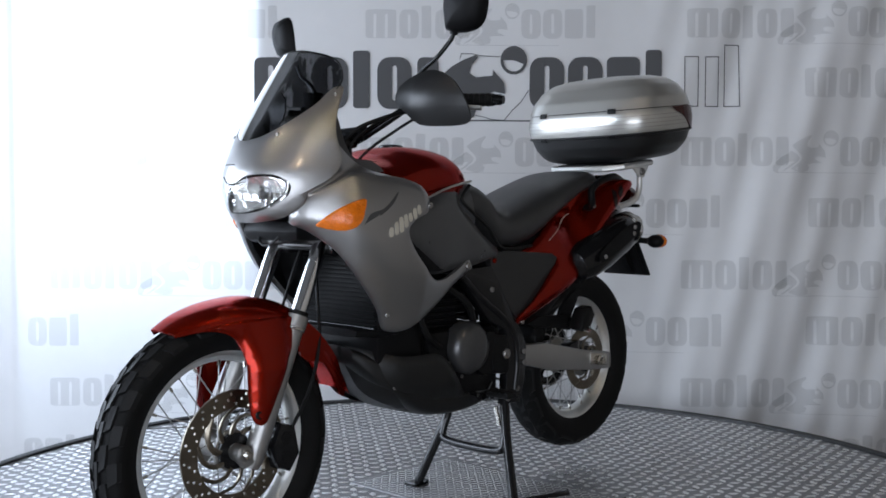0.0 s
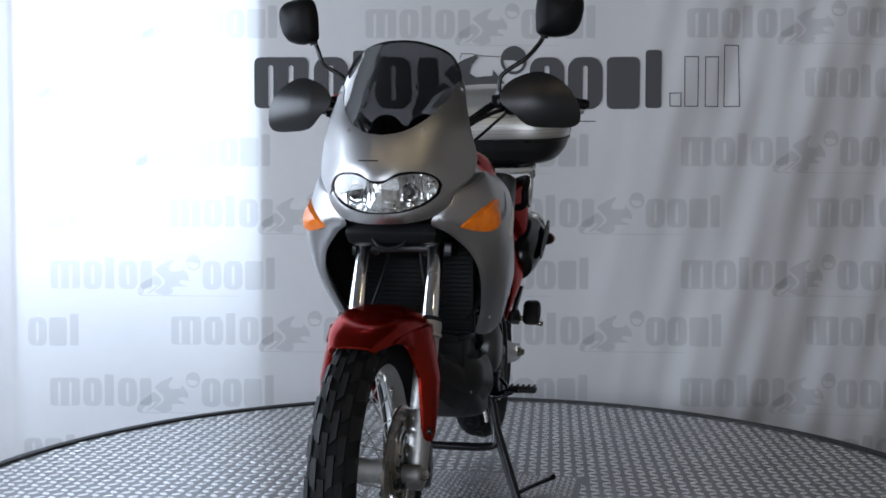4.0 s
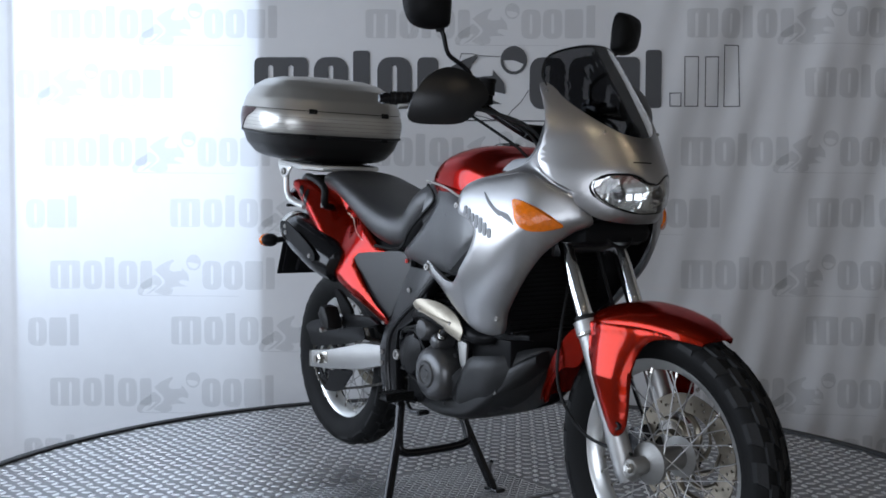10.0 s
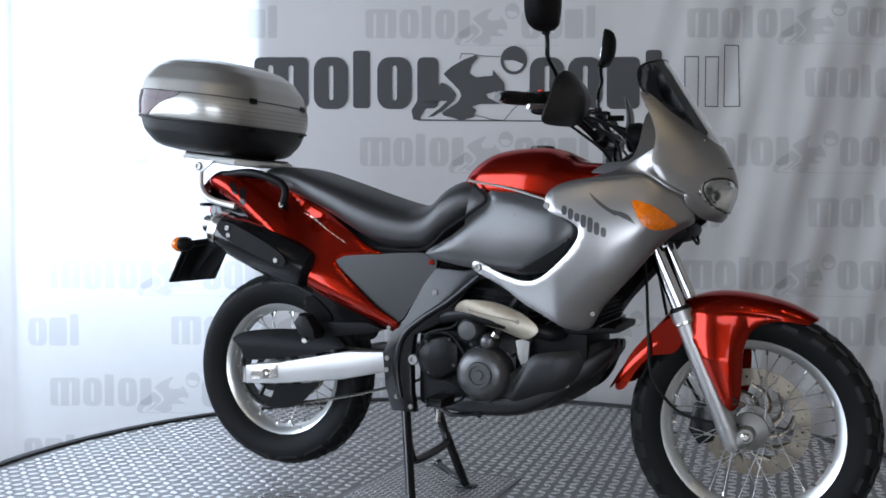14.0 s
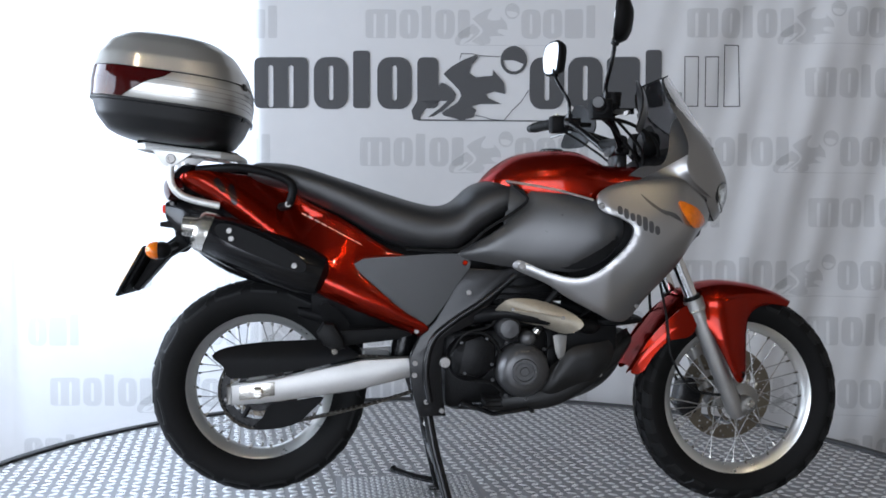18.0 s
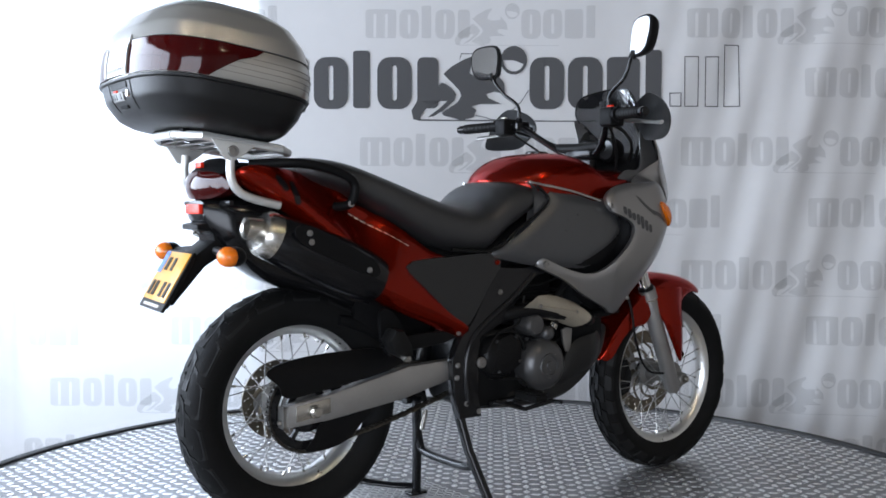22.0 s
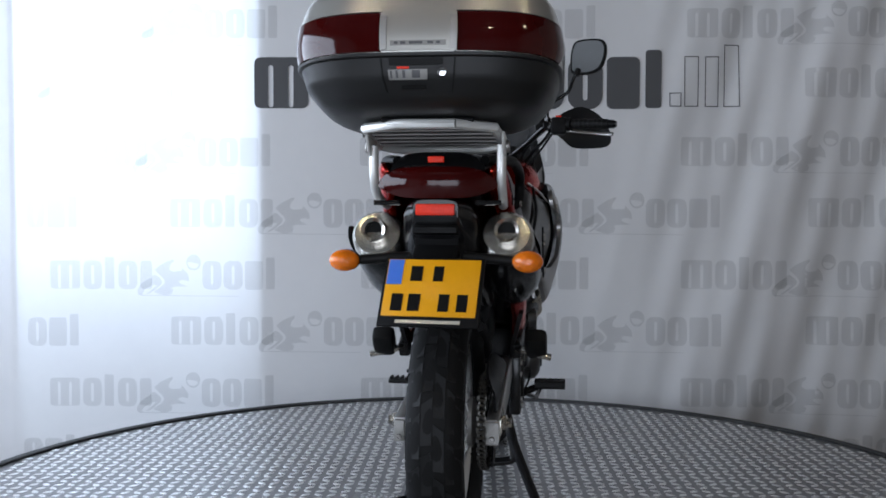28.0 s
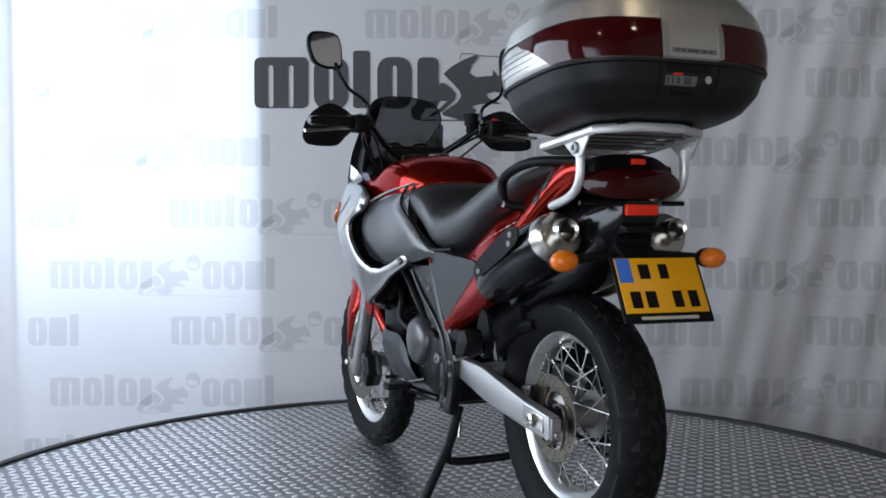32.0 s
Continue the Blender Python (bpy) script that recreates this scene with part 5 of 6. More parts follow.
chain = part("drive_chain", links, CHAIN, bike, "oily drive chain")
chain["kind"] = "stuff"
part("chain_guard", shell([(-0.742, 0.50), (-0.70, 0.522), (-0.607, 0.534), (-0.50, 0.538), (-0.40, 0.536), (-0.325, 0.50), (-0.36, 0.485), (-0.44, 0.465), (-0.558, 0.447), (-0.685, 0.434), (-0.71, 0.469)],
                          lambda x, z: -0.122 + 1.5 * max(0, z - 0.49) ** 1.3, 0.005, 0.02, "y", 3), BLACK_PLASTIC, bike, "matt black chain guard")
part("lower_chain_guard", shell([(-0.624, 0.285), (-0.60, 0.32), (-0.578, 0.356), (-0.50, 0.366), (-0.425, 0.374), (-0.46, 0.335), (-0.50, 0.30), (-0.56, 0.284)],
                                lambda x, z: -0.108, 0.004, 0.03, "y", 3), BLACK_PLASTIC, bike, "matt black lower chain guard")
part("rear_hugger", body([(-0.50, 0.075, 0.60, 0.64, 3), (-0.40, 0.08, 0.56, 0.625, 3), (-0.31, 0.08, 0.50, 0.57, 3)], 20, 3), BLACK_PLASTIC, bike, "black rear wheel hugger")

# rear caliper and front caliper
part("rear_caliper", prism([(-0.545, 0.47), (-0.49, 0.46), (-0.48, 0.41), (-0.53, 0.40)], 0.055, 0.10, 0.008), FRAME, bike, "small black rear brake caliper")
cal = part("front_caliper", prism([(0.705, 0.37), (0.75, 0.385), (0.775, 0.33), (0.76, 0.27), (0.72, 0.255), (0.69, 0.30)], 0.04, 0.105, 0.01), FRAME, bike, "black front brake caliper")
for z in (0.295, 0.345):
    part("piston_cap", lathe([(0.0, 0.108), (0.016, 0.108), (0.018, 0.10), (0.0, 0.10)], 18, None, (0.735, 0, z), "y"), GLOSS_BLACK, cal)
part("brake_hose", tube([(0.72, 0.10, 0.36), (0.66, 0.105, 0.46), (0.625, 0.10, 0.58), (0.60, 0.06, 0.74), (0.57, 0.03, 0.9)], 0.0048, 8, None, 6), RUBBER_SOFT, bike, "black brake hose")
part("speedometer_cable", tube([(0.845, -0.09, 0.35), (0.70, -0.10, 0.37), (0.62, -0.115, 0.47), (0.605, -0.10, 0.60), (0.585, -0.05, 0.76), (0.55, -0.02, 0.9)], 0.0042, 8, None, 6), RUBBER_SOFT, bike,
     "thin black speedometer cable")

# ---- silencers, rear end ----


def silencer(s):
    rear_c, front_c = Vector((-0.775, s * 0.15, 0.863)), Vector((-0.435, s * 0.152, 0.728))
    d = (front_c - rear_c).normalized()
    up = Vector((0, 1, 0)).cross(d).normalized()
    if up.z < 0:
        up = -up

    def oval(p, w, h, n=28):
        return [p + Vector((0, 1, 0)) * w * math.cos(a) + up * h * math.sin(a) for a in (2 * math.pi * k / n for k in range(n))]
    can = part("silencer", loft([oval(rear_c + d * 0.028, 0.058, 0.056), oval(rear_c + d * 0.034, 0.062, 0.06), oval(rear_c + d * 0.12, 0.073, 0.069), oval(rear_c + d * 0.24, 0.074, 0.072), oval(front_c - d * 0.05, 0.064, 0.068),
                                 oval(front_c, 0.05, 0.058), oval(front_c + d * 0.02, 0.02, 0.03)]), GLOSS_BLACK, bike, "oval black silencer with steel end cap")
    part("end_cap", loft([oval(rear_c - d * 0.004, 0.035, 0.032), oval(rear_c - d * 0.002, 0.053, 0.05), oval(rear_c + d * 0.008, 0.06, 0.058), oval(rear_c + d * 0.036, 0.0635, 0.0615), oval(rear_c + d * 0.04, 0.05, 0.05)]),
         STEEL, can, "brushed steel end cap")
    tip = Vector((-0.775, s * 0.152, 0.868))
    back = Vector((-1, 0, 0.12)).normalized()
    bm = bmesh.new()

    def circ(p, r, n=24):
        v = Vector((0, 1, 0))
        w = back.cross(v)
        return [p + v * r * math.cos(a) + w * r * math.sin(a) for a in (2 * math.pi * k / n for k in range(n))]
    loft([circ(tip, 0.0285), circ(tip + back * 0.036, 0.0285), circ(tip + back * 0.04, 0.0272), circ(tip + back * 0.036, 0.0205), circ(tip - back * 0.0, 0.0195)], bm)
    part("tail_pipe", bm, STEEL, can, "polished tail pipe")
    part("pipe_bore", loft([circ(tip + back * 0.002, 0.0202), circ(tip + back * 0.003, 0.0202)]), BLACK_PLASTIC, can)
    part("heat_plate", shell([(-0.715, 0.875), (-0.66, 0.872), (-0.53, 0.81), (-0.475, 0.77), (-0.485, 0.745), (-0.56, 0.77), (-0.70, 0.835)],
                             lambda x, z: s * (0.233 - 0.006 * (x + 0.775) / 0.32), 0.004, 0.02, "y", 3), BLACK_PLASTIC, can)
    for x, z in ((-0.68, 0.86), (-0.675, 0.838), (-0.505, 0.763)):
        bolt("can_bolt", (x, s * (0.232 - 0.006 * (x + 0.775) / 0.32), z), can, 0.008, 0.005, ZINC, out=s)


both(silencer)
under = part("undertail", body([(-0.878, 0.05, 0.89, 0.94, 4), (-0.855, 0.06, 0.855, 0.945, 4), (-0.80, 0.085, 0.80, 0.95, 3.2), (-0.70, 0.09, 0.73, 0.96, 3.2), (-0.55, 0.10, 0.68, 0.94, 3.2), (-0.42, 0.10, 0.62, 0.86, 3)], 28, 4),
             GLOSS_BLACK, bike, "black undertail and inner mudguard")
part("rear_inner_guard", body([(-0.46, 0.085, 0.60, 0.74, 3), (-0.38, 0.09, 0.54, 0.74, 3), (-0.30, 0.09, 0.53, 0.72, 3), (-0.2, 0.08, 0.55, 0.70, 3)], 20, 3), BLACK_PLASTIC, bike)
part("plate_arm", prism([(-0.80, 0.885), (-0.84, 0.892), (-0.895, 0.880), (-0.895, 0.868), (-0.855, 0.862), (-0.85, 0.84), (-0.905, 0.80), (-0.972, 0.69), (-0.958, 0.682), (-0.875, 0.775), (-0.80, 0.82)], -0.05, 0.05, 0.004),
     BLACK_PLASTIC, bike, "black plate carrier arm")
PM = Matrix.Translation((-0.952, -0.003, 0.748)) @ Matrix.Rotation(radians(-6.5), 4, "Z") @ Matrix.Rotation(radians(30), 4, "Y") @ Matrix.Scale(1.045, 4)
holder = part("plate_holder", block(-0.004, 0.004, -0.105, 0.105, -0.083, 0.072, 0.002, None, PM), BLACK_PLASTIC, bike, "black number plate holder with yellow plate")
part("number_plate", block(-0.007, -0.003, -0.098, 0.098, -0.062, 0.066, 0.0015, None, PM), PLATE_YELLOW, holder, "yellow number plate with dark bars")
part("plate_band", block(-0.0082, -0.0065, 0.064, 0.096, 0.008, 0.064, 0.0, None, PM), PLATE_BLUE, holder, "blue band")
for yc, zc, hw, hh in ((0.034, 0.033, 0.0125, 0.017), (-0.012, 0.033, 0.0105, 0.017), (0.068, -0.032, 0.012, 0.019), (0.032, -0.032, 0.0125, 0.019), (-0.03, -0.032, 0.011, 0.019), (-0.068, -0.032, 0.011, 0.019)):
    part("plate_bar", block(-0.0082, -0.0066, yc - hw, yc + hw, zc - hh, zc + hh, 0.0, None, PM), BLACK_PLASTIC, holder)
part("holder_bar", block(-0.0062, -0.004, -0.068, 0.066, -0.077, -0.070, 0.0, None, PM), DECAL_PALE, holder)
part("plate_backing", block(0.004, 0.012, -0.09, 0.09, -0.07, 0.06, 0.003, None, PM), BLACK_PLASTIC, holder)
part("rear_reflector", block(-0.888, -0.874, -0.043, 0.043, 0.906, 0.931, 0.003), RED_REFLECTOR, bike, "bright red rear reflector")
part("tail_badge", block(-0.872, -0.862, -0.018, 0.018, 1.022, 1.036, 0.002), RED_REFLECTOR, bike)


def rear_indicator(s):
    b = bmesh.new()
    bmesh.ops.create_uvsphere(b, u_segments=20, v_segments=14, radius=1.0)
    for v in b.verts:
        v.co = Vector((-0.882 + v.co.x * 0.026, s * 0.203 + v.co.y * 0.034, 0.806 + v.co.z * 0.0245))
    lens = part("rear_indicator", b, ORANGE, bike, "orange bullet indicator on a black stalk")
    b = bmesh.new()
    bmesh.ops.create_uvsphere(b, u_segments=20, v_segments=12, radius=1.0)
    for v in b.verts:
        v.co = Vector((-0.866 + v.co.x * 0.028, s * 0.202 + v.co.y * 0.033, 0.806 + v.co.z * 0.0242))
    part("indicator_housing", b, BLACK_PLASTIC, lens)
    part("indicator_stalk", tube([(-0.86, s * 0.18, 0.806), (-0.85, s * 0.06, 0.815)], 0.011, 10), RUBBER_SOFT, lens)


both(rear_indicator)

# ---- luggage rack and top case ----
RK = Matrix.Translation((-0.85, 0.008, 1.086)) @ Matrix.Rotation(radians(7.2), 4, "Y")


def rk(pts):
    return [RK @ Vector(p) for p in pts]


bm = bmesh.new()
outline = [(-0.105, -0.06), (-0.105, 0.06), (-0.065, 0.14), (0.14, 0.15), (0.185, 0.10), (0.185, -0.10), (0.14, -0.15), (-0.065, -0.14)]
tube(rk([(a, b, 0.0) for a, b in outline + outline[:1]]), 0.011, 8, bm)
rack = part("luggage_rack", bm, RACK, bike, "pale silver-painted luggage rack")
for x in (-0.06, -0.02, 0.02, 0.06, 0.10):
    part("rack_rod", tube(rk([(x, -0.145, -0.004), (x, 0.145, -0.004)]), 0.0035, 8), ZINC, rack)
part("case_plate", block(-0.10, 0.18, -0.10, 0.10, 0.006, 0.016, 0.004, None, RK), BLACK_PLASTIC, rack, "black case base plate")


def rack_side(s):
    part("rack_lug", prism([(-0.90, 1.087), (-0.785, 1.074), (-0.825, 1.045), (-0.846, 1.034), (-0.868, 1.04), (-0.885, 1.065)], s * 0.146, s * 0.153, 0.002), RACK, rack)
    bolt("rack_bolt", (-0.846, s * 0.153, 1.058), rack, 0.014, 0.008, ZINC, out=s)
    part("rack_strut", tube([(-0.846, s * 0.143, 1.06), (-0.848, s * 0.143, 1.0), (-0.83, s * 0.143, 0.965), (-0.79, s * 0.142, 0.945), (-0.715, s * 0.138, 0.928)], 0.0105, 12, None, 5), RACK, rack,
         "bent silver strut")
    part("rack_foot", tube([(-0.846, s * 0.143, 0.934), (-0.846, s * 0.085, 0.934)], 0.006, 8), GLOSS_BLACK, rack)


both(rack_side)
CASE_ROWS = [(0.016, -0.123, 0.13, 0.155), (0.02, -0.152, 0.142, 0.197), (0.034, -0.186, 0.158, 0.233), (0.07, -0.218, 0.18, 0.264), (0.115, -0.234, 0.194, 0.279), (0.16, -0.237, 0.196, 0.285), (0.2, -0.234, 0.188, 0.279), (0.24, -0.225, 0.17, 0.267), (0.28, -0.202, 0.138, 0.238), (0.305, -0.166, 0.095, 0.202), (0.318, -0.114, 0.047, 0.145), (0.322, -0.047, 0.0, 0.062)]


def case_row(w):
    for a, b in zip(CASE_ROWS, CASE_ROWS[1:]):
        if w <= b[0]:
            t = (w - a[0]) / (b[0] - a[0])
            return [p + (q - p) * t for p, q in zip(a, b)]
    return list(CASE_ROWS[-1])


def case_point(a, w, off=0.0):
    """A point of the case's skin: a, angle in plan (0 forward, pi to the rear); w, height over the rack."""
    _, x0, x1, hw = case_row(w)
    c, s = math.cos(a), math.sin(a)
    k = 2 / 3.3
    return RK @ Vector(((x0 + x1) / 2 + ((x1 - x0) / 2 + off) * math.copysign(abs(c) ** k, c), (hw + off) * math.copysign(abs(s) ** k, s), w))


def case_band(w0, w1, off, n=72, rows=6, lip=0.0):
    rings = [[case_point(2 * math.pi * k / n, w0 + (w1 - w0) * j / rows, off - (lip if j in (0, rows) else 0)) for k in range(n)] for j in range(rows + 1)]
    return loft(rings)


case = part("top_case", case_band(0.016, 0.115, 0.0, 80, 14), CASE_BLACK, bike, "silver and black motorcycle top case with red reflectors")
part("case_band", case_band(0.1165, 0.1985, 0.002, 80, 8, 0.003), SILVER_CASE, case, "silver middle band")
part("case_lid", case_band(0.201, 0.322, 0.003, 80, 24, 0.0), SILVER_CASE, case, "silver domed lid")
part("case_seal", case_band(0.197, 0.203, -0.003, 80, 2), RUBBER_SOFT, case)
for k in range(4):
    part("band_groove", case_band(0.136 + 0.013 * k, 0.1372 + 0.013 * k, 0.0031, 80, 1), ALU_CAST, case, "thin groove line" if k == 0 else "")
part("case_lip", case_band(0.108, 0.118, 0.006, 80, 4, 0.004), CASE_BLACK, case)


def case_patch(a0, a1, w0, w1, off, n=22, rows=4, taper=0.0, thick=0.004):
    """A lens or plate laid on the case's skin; taper: how far its lower edge stops short at a0."""
    rings = []
    for j in range(rows + 1):
        w = w0 + (w1 - w0) * j / rows
        b0 = a0 + taper * (1 - j / rows) ** 1.5
        outer = [case_point(b0 + (a1 - b0) * k / n, w, off) for k in range(n + 1)]
        inner = [case_point(b0 + (a1 - b0) * k / n, w, off - thick) for k in range(n, -1, -1)]
        rings.append(outer + inner)
    return loft(rings)


part("case_reflector", case_patch(1.54, 3.025, 0.119, 0.198, 0.005, 30, 5, 0.32), RED_LENS, case, "long dark red reflector lens")
part("case_reflector", case_patch(2 * math.pi - 1.54, 2 * math.pi - 3.025, 0.119, 0.198, 0.005, 30, 5, -0.32), RED_LENS, case)
part("lid_clasp", case_patch(3.028, 2 * math.pi - 3.028, 0.120, 0.212, 0.008, 8, 5), SILVER_CASE, case, "silver centre clasp")
part("clasp_bar", case_patch(3.075, 2 * math.pi - 3.075, 0.129, 0.139, 0.0095, 6, 2), ALU_CAST, case)
for k in range(5):
    part("clasp_mark", case_patch(3.09 + 0.021 * k, 3.103 + 0.021 * k, 0.1315, 0.1365, 0.0102, 2, 2), DECAL_DARK, case)
for a in (3.03, 2 * math.pi - 3.06):
    part("clasp_edge", case_patch(a, a + 0.03, 0.122, 0.19, 0.0105, 2, 3), ALU, case)
for a in (3.015, 2 * math.pi - 3.035):
    part("case_seam", case_patch(a, a + 0.008, 0.045, 0.12, 0.0015, 2, 6), RUBBER_SOFT, case)
for k in range(4):
    part("label_stripe", case_patch(3.062 + 0.024 * k, 3.07 + 0.024 * k, 0.069, 0.083, 0.0042, 2, 2), DECAL_DARK, case)
part("lock_plate", case_patch(3.052, 3.152, 0.066, 0.085, 0.003, 4, 2), ALU_CAST, case, "pale latch label")
part("lock_tab", case_patch(3.092, 3.128, 0.0865, 0.0905, 0.003, 2, 2), RED_REFLECTOR, case)
part("lock_cylinder", lathe([(0.0, -0.005), (0.004, -0.005), (0.0085, -0.004), (0.0085, 0.004), (0.0, 0.004)], 18, None, case_point(math.pi + 0.055, 0.08, 0.0), "x"), CHROME, case, "chromed lock")
part("latch_tab", case_patch(3.1, 3.15, 0.05, 0.056, 0.004, 2, 2), RUBBER_SOFT, case)
part("latch_recess", case_patch(3.06, 3.2, 0.093, 0.107, 0.002, 4, 2), RUBBER_SOFT, case)
for a in (-0.35, 0.35):
    part("case_hinge", case_patch(a - 0.06, a + 0.06, 0.19, 0.207, 0.006, 3, 3), RUBBER_SOFT, case, "black hinge")
    part("hinge_foot", case_patch(a - 0.05, a + 0.05, 0.102, 0.112, 0.009, 3, 3), RUBBER_SOFT, case)

# ---- handlebar, mirrors, guards, dash ----
bar = part("handlebar", tube([(0.292, 0.44, 1.202), (0.345, 0.28, 1.208), (0.375, 0.21, 1.205), (0.43, 0.14, 1.15), (0.465, 0.07, 1.105), (0.47, 0.0, 1.10), (0.465, -0.07, 1.105), (0.43, -0.14, 1.15), (0.375, -0.21, 1.205),
                              (0.345, -0.28, 1.208), (0.292, -0.44, 1.202)], 0.011, 12, None, 4), GLOSS_BLACK, bike, "black tapered handlebar")
part("bar_clamp", block(0.45, 0.50, -0.06, 0.06, 1.085, 1.12, 0.008), FRAME, bar)
part("bar_riser", block(0.46, 0.495, -0.05, 0.05, 1.01, 1.09, 0.008), FRAME, bar)
part("ignition_switch", lathe([(0.0, 0.0), (0.024, 0.0), (0.026, 0.03), (0.02, 0.036), (0.0, 0.036)], 20, None, (0.44, 0, 1.01), "z"), GLOSS_BLACK, bar)


def bar_side(s):
    d = (Vector((0.292, s * 0.44, 1.202)) - Vector((0.345, s * 0.28, 1.208))).normalized()
    g0 = Vector((0.34, s * 0.295, 1.2075))
    marks = [(0.0, 0.0165)] + [(0.011 + 0.016 * k + step, r) for k in range(7) for step, r in ((0, 0.0165), (0.0015, 0.0178), (0.0065, 0.0178), (0.008, 0.0165))] + [(0.125, 0.0165)]
    bm = tube([g0 + d * u for u, _ in marks], [r for _, r in marks], 16)
    grip = part("grip", bm, RUBBER_SOFT, bar, "ribbed black rubber grip")
    part("bar_end", tube([g0 + d * 0.122, g0 + d * 0.145], 0.0145, 14), GLOSS_BLACK, bar)
    part("switch_box", block(-0.03, 0.03, -0.026, 0.026, -0.03, 0.028, 0.008, None, Matrix.Translation((0.352, s * 0.25, 1.203))), BLACK_PLASTIC, bar)
    part("lever_perch", block(-0.028, 0.03, -0.02, 0.02, -0.016, 0.016, 0.006, None, Matrix.Translation((0.385, s * 0.215, 1.205))), GLOSS_BLACK, bar)
    part("lever", tube([(0.40, s * 0.235, 1.198), (0.412, s * 0.30, 1.19), (0.397, s * 0.37, 1.181), (0.37, s * 0.432, 1.175)], [0.008, 0.007, 0.006, 0.0075], 10, None, 4, 0.7), ALU, bar, "polished alloy lever")
    part("lever_cable", tube([(0.40, s * 0.2, 1.19), (0.46, s * 0.15, 1.15), (0.52, s * 0.11, 1.09), (0.53, s * 0.09, 0.98)], 0.0045, 8, None, 5), RUBBER_SOFT, bar)
    part("throttle_housing", tube([(0.351, s * 0.262, 1.207), (0.341, s * 0.292, 1.207)], 0.023, 16), BLACK_PLASTIC, bar)
    part("switch_button", block(-0.006, 0.006, -0.01, 0.01, 0.026, 0.034, 0.002, None, Matrix.Translation((0.345, s * 0.25, 1.203))), RED_REFLECTOR if s < 0 else DECAL_PALE, bar)
    part("loose_cable", tube([(0.37, s * 0.22, 1.185), (0.46, s * 0.20, 1.165), (0.55, s * 0.15, 1.12), (0.575, s * 0.09, 1.04)], 0.0055, 8, None, 5), RUBBER_SOFT, bar)
    part("bar_cable", tube([(0.36, s * 0.23, 1.18), (0.43, s * 0.19, 1.13), (0.50, s * 0.13, 1.06), (0.52, s * 0.06, 0.96)], 0.004, 8, None, 5), RUBBER_SOFT, bar)
    # hand guard, a cupped shell ahead of the grip
    part("lever_guard", shell([(s * 0.228, 1.197), (s * 0.238, 1.237), (s * 0.28, 1.264), (s * 0.33, 1.274), (s * 0.385, 1.247), (s * 0.418, 1.202), (s * 0.428, 1.157), (s * 0.41, 1.134), (s * 0.35, 1.130),
                               (s * 0.295, 1.136), (s * 0.26, 1.167)],
                              lambda y, z: 0.475 - 1.1 * max(0, abs(y) - 0.28) ** 1.55 - 5.0 * (z - 1.197) ** 2, 0.005, 0.016, "x", 3), GUARD_PLASTIC, bar, "black plastic lever guard")
    part("guard_mount", tube([(0.40, s * 0.22, 1.20), (0.455, s * 0.235, 1.20)], 0.009, 8), BLACK_PLASTIC, bar)
    # mirror; the two are not set alike
    out = 0.01 if s > 0 else -0.008
    stem = part("mirror_stem", tube([(0.378, s * 0.212, 1.215), (0.378, s * 0.212, 1.265), (0.376, s * 0.235, 1.29), (0.372, s * 0.28, 1.318), (0.368 - out, s * (0.305 + out), 1.36), (0.367 - out, s * (0.315 + out), 1.381)], 0.0062, 10, None, 4), GLOSS_BLACK, bike,
                "black mirror on a bent stem")
    part("stem_nut", lathe([(0.0, 0.0), (0.012, 0.0), (0.012, 0.02), (0.0, 0.02)], 6, None, (0.378, s * 0.212, 1.213), "z"), GLOSS_BLACK, stem)
    M = Matrix.Translation((0.372 - out, s * (0.358 + out), 1.438)) @ Matrix.Rotation(radians(14 if s > 0 else -21), 4, "Z") @ Matrix.Rotation(radians(6.5), 4, "Y")
    half = [(-0.052, -0.055), (0.0, -0.062), (0.042, -0.048), (0.06, -0.01), (0.062, 0.03), (0.045, 0.052), (0.0, 0.058), (-0.045, 0.052), (-0.06, 0.02), (-0.06, -0.03)]
    shape = crom([(0, s * a, b) for a, b in half], 4)

    def lay(scale, dx):
        return [M @ Vector((dx, p.y * scale, p.z * scale)) for p in shape]
    part("mirror_shell", loft([lay(0.98, -0.012), lay(1.03, -0.008), lay(1.0, 0.004), lay(0.85, 0.02), lay(0.5, 0.03), lay(0.1, 0.033)]), BLACK_PLASTIC, stem, "rounded black mirror housing")
    part("mirror_glass", loft([lay(0.9, -0.0135), lay(0.9, -0.0128)]), MIRROR, stem, "mirror glass")
    part("mirror_joint", tube([(0.367 - out, s * (0.315 + out), 1.375), (0.371 - out, s * (0.325 + out), 1.395)], 0.0115, 12), RUBBER_SOFT, stem)


both(bar_side)
tub = part("brake_reservoir", lathe([(0.0, -0.02), (0.024, -0.02), (0.026, 0.012), (0.028, 0.013), (0.028, 0.022), (0.0, 0.024)], 24, None, (0.405, -0.185, 1.235), "z"), BLACK_PLASTIC, bike, "black brake fluid reservoir")
part("reservoir_foot", block(0.385, 0.42, -0.20, -0.17, 1.19, 1.216, 0.004), BLACK_PLASTIC, tub)
part("bar_pad", tube([(0.462, -0.1, 1.125), (0.468, 0.0, 1.122), (0.462, 0.1, 1.125)], 0.018, 14, None, 4), RUBBER_SOFT, bar, "black padded bar middle")
dash = part("dashboard", body([(0.52, 0.14, 1.02, 1.05, 3), (0.55, 0.15, 1.01, 1.075, 3), (0.60, 0.145, 1.01, 1.10, 3), (0.65, 0.12, 1.02, 1.115, 3)], 24, 3), BLACK_PLASTIC, bike, "black instrument panel behind the screen")


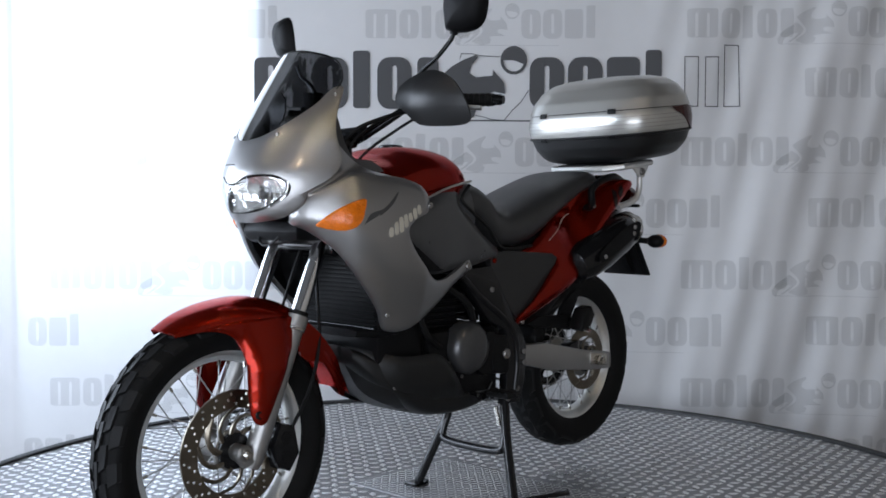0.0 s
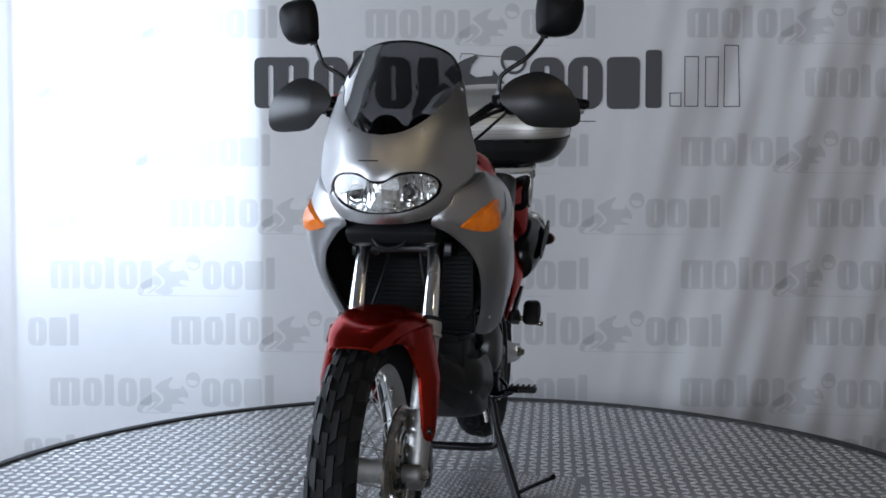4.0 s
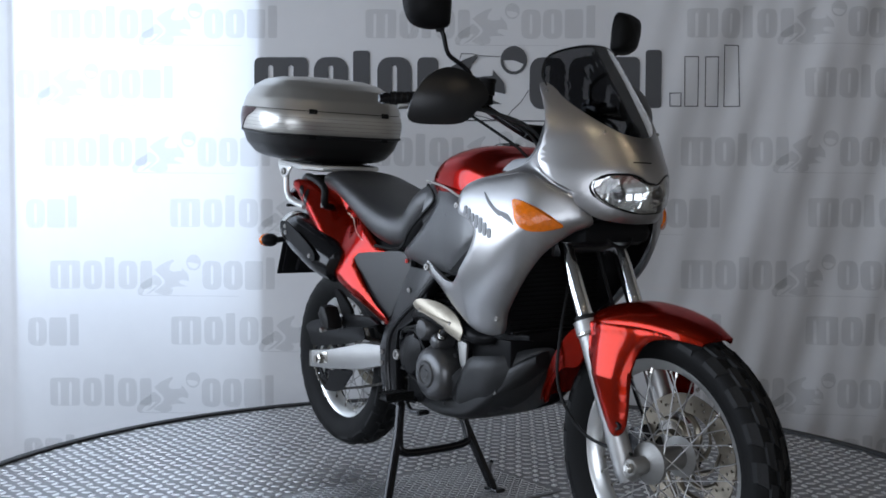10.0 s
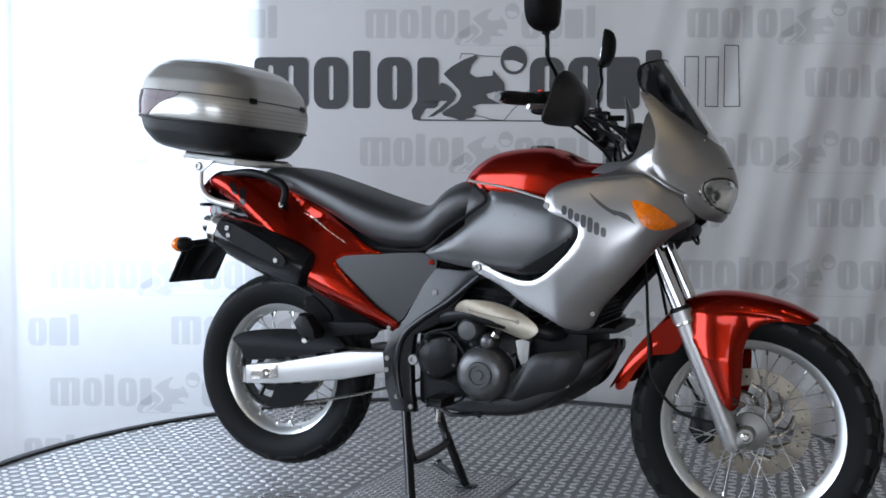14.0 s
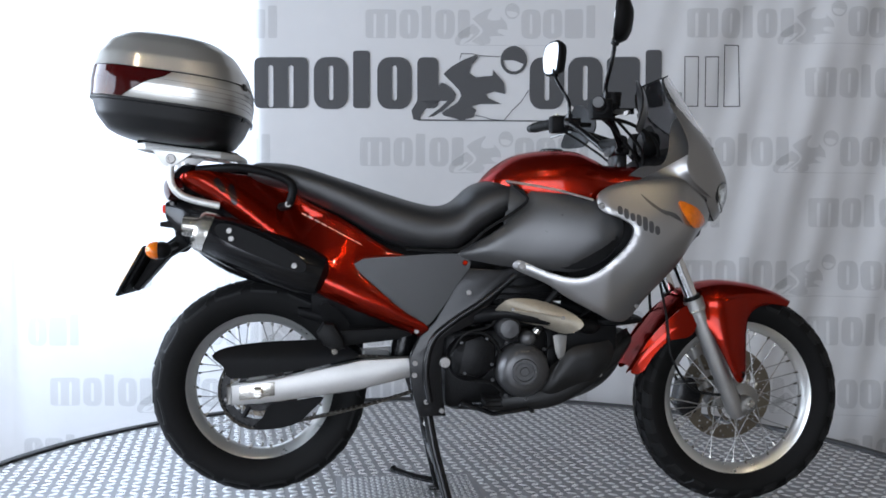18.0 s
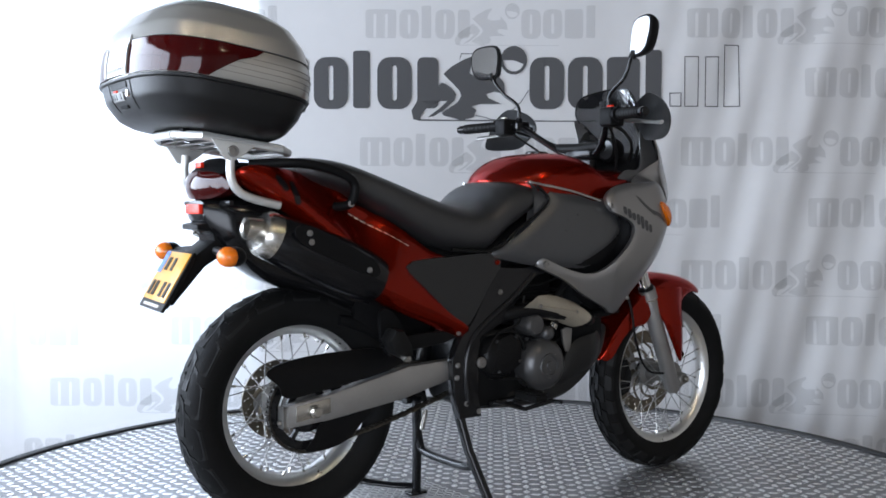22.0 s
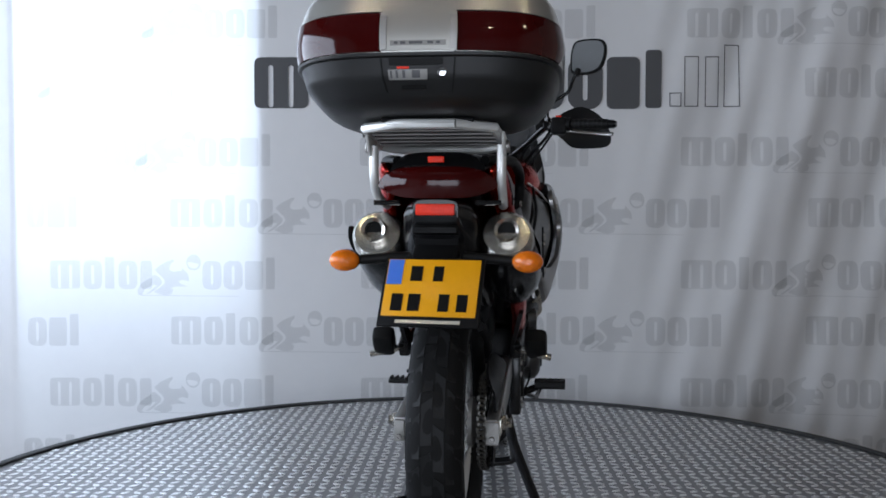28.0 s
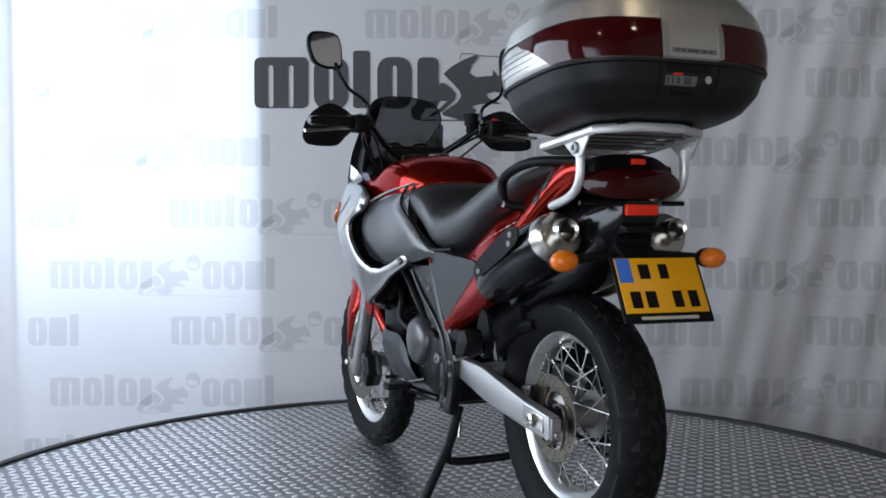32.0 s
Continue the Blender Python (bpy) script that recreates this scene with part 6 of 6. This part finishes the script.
def dial(s):
    d = part("dial", lathe([(0.0, -0.03), (0.035, -0.03), (0.04, -0.026), (0.042, 0.0), (0.034, 0.02), (0.0, 0.022)], 28, None, (0.565, s * 0.05, 1.118), "x"), BLACK_PLASTIC, dash)
    part("dial_face", lathe([(0.0, -0.0325), (0.031, -0.0325), (0.031, -0.0315), (0.0, -0.0315)], 24, None, (0.565, s * 0.05, 1.118), "x"), DECAL_DARK, dash)
    part("screen_brace", tube([(0.60, s * 0.10, 1.06), (0.63, s * 0.12, 1.15)], 0.006, 8), GLOSS_BLACK, dash)
    part("inner_cowl", shell([(0.45, 1.004), (0.53, 1.01), (0.60, 1.016), (0.655, 1.06), (0.66, 1.12), (0.63, 1.19), (0.60, 1.17), (0.585, 1.09), (0.56, 1.05), (0.50, 1.045)],
                             lambda x, z: s * (0.172 - 0.25 * max(0, z - 1.03)), 0.004, 0.02, "y", 3), GREY_PLASTIC, dash, "dark inner cowl")


both(dial)

# ---- centre stand and footrests ----
bm = tube([(-0.125, -0.105, 0.335), (-0.105, -0.13, 0.22), (-0.055, -0.205, 0.012)], 0.015, 12)
stand = part("centre_stand", bm, GLOSS_BLACK, bike, "black centre stand with wide feet")
part("stand_leg", tube([(-0.125, 0.105, 0.335), (-0.105, 0.13, 0.22), (-0.055, 0.205, 0.012)], 0.015, 12), GLOSS_BLACK, stand)
part("stand_bar", tube([(-0.112, -0.12, 0.25), (-0.095, -0.13, 0.19), (-0.09, -0.11, 0.165), (-0.09, 0.0, 0.16), (-0.09, 0.11, 0.165), (-0.095, 0.13, 0.19), (-0.112, 0.12, 0.25)], 0.013, 12, None, 4), GLOSS_BLACK, stand)
for s in (-1, 1):
    part("stand_foot", block(-0.085, -0.02, s * 0.19, s * 0.23, 0.0, 0.014, 0.004), GLOSS_BLACK, stand)
part("stand_pedal", tube([(-0.06, 0.208, 0.03), (-0.12, 0.24, 0.035), (-0.185, 0.29, 0.045), (-0.20, 0.305, 0.05)], [0.012, 0.011, 0.012, 0.015], 10, None, 4, 0.6), GLOSS_BLACK, stand, "flat foot pedal")
part("stand_spring", tube([(-0.10, 0.09, 0.30), (-0.108, 0.10, 0.24)], 0.008, 10), STEEL, stand)


def footrests(s):
    f = part("rider_footrest", block(0.025, 0.068, s * 0.19, s * 0.275, 0.369, 0.385, 0.005), RUBBER_SOFT, bike, "black ribbed rider footrest")
    for k in range(5):
        part("tread_rib", block(0.022, 0.071, s * (0.197 + k * 0.017), s * (0.203 + k * 0.017), 0.384, 0.39, 0.001), RUBBER_SOFT, f)
    part("footrest_arm", tube([(0.047, s * 0.20, 0.37), (0.03, s * 0.16, 0.355), (-0.03, s * 0.13, 0.345)], 0.011, 10), GLOSS_BLACK, f)
    p = part("passenger_footrest", prism([(-0.445, 0.575), (-0.425, 0.604), (-0.395, 0.60), (-0.37, 0.56), (-0.365, 0.53), (-0.39, 0.522), (-0.425, 0.54)], s * 0.176, s * 0.234, 0.014), RUBBER_SOFT, bike,
             "folded black passenger footrest")
    part("footrest_hinge", prism([(-0.42, 0.56), (-0.38, 0.575), (-0.36, 0.53), (-0.40, 0.52)], s * 0.135, s * 0.165, 0.006), FRAME, p)
    part("footrest_arm", prism([(-0.43, 0.55), (-0.38, 0.575), (-0.22, 0.58), (-0.17, 0.56), (-0.22, 0.545), (-0.37, 0.53)], s * 0.15, s * 0.165, 0.004), BLACK_PLASTIC, p)
    part("footrest_bracket", shell([(-0.435, 0.645), (-0.405, 0.65), (-0.355, 0.60), (-0.36, 0.565), (-0.41, 0.555), (-0.425, 0.59)], lambda x, z: s * (0.172 + 0.25 * (z - 0.65)), 0.012, 0.02, "y", 3), BLACK_PLASTIC, p)
    part("footrest_pin", tube([(-0.395, s * 0.16, 0.545), (-0.395, s * 0.245, 0.525)], 0.009, 8), STEEL, p)


both(footrests)


# ---- what turns: platform, its loose sheet and the motorcycle ride round together ----
TURN = [(0, -131.76), (2, -116.48), (4, -101.02), (6, -85.15), (8, -69.36), (10, -53.8), (12, -38.13), (14, -22.45), (16, -7.14), (18, 7.89), (20, 22.72), (22, 37.64), (24, 52.89), (26, 68.22), (28, 83.64), (30, 99.15), (32, 115.08)]
ASIDE = 0.038   # how far the motorcycle stands to its right of the platform's middle


def motions():
    rows, ride = [], []
    for k in range(0, 65):
        t = k * 0.5
        turn = lerp_table(TURN, t)
        a = radians(turn)
        rows.append((t, pose(0, 0, 0, 0, 0, turn)))
        ride.append((t, pose(ASIDE * math.sin(a), -ASIDE * math.cos(a), 0, 0, 0, turn)))
    walk(platform, rows)
    walk(loose, rows)
    walk(bike, ride)


motions()
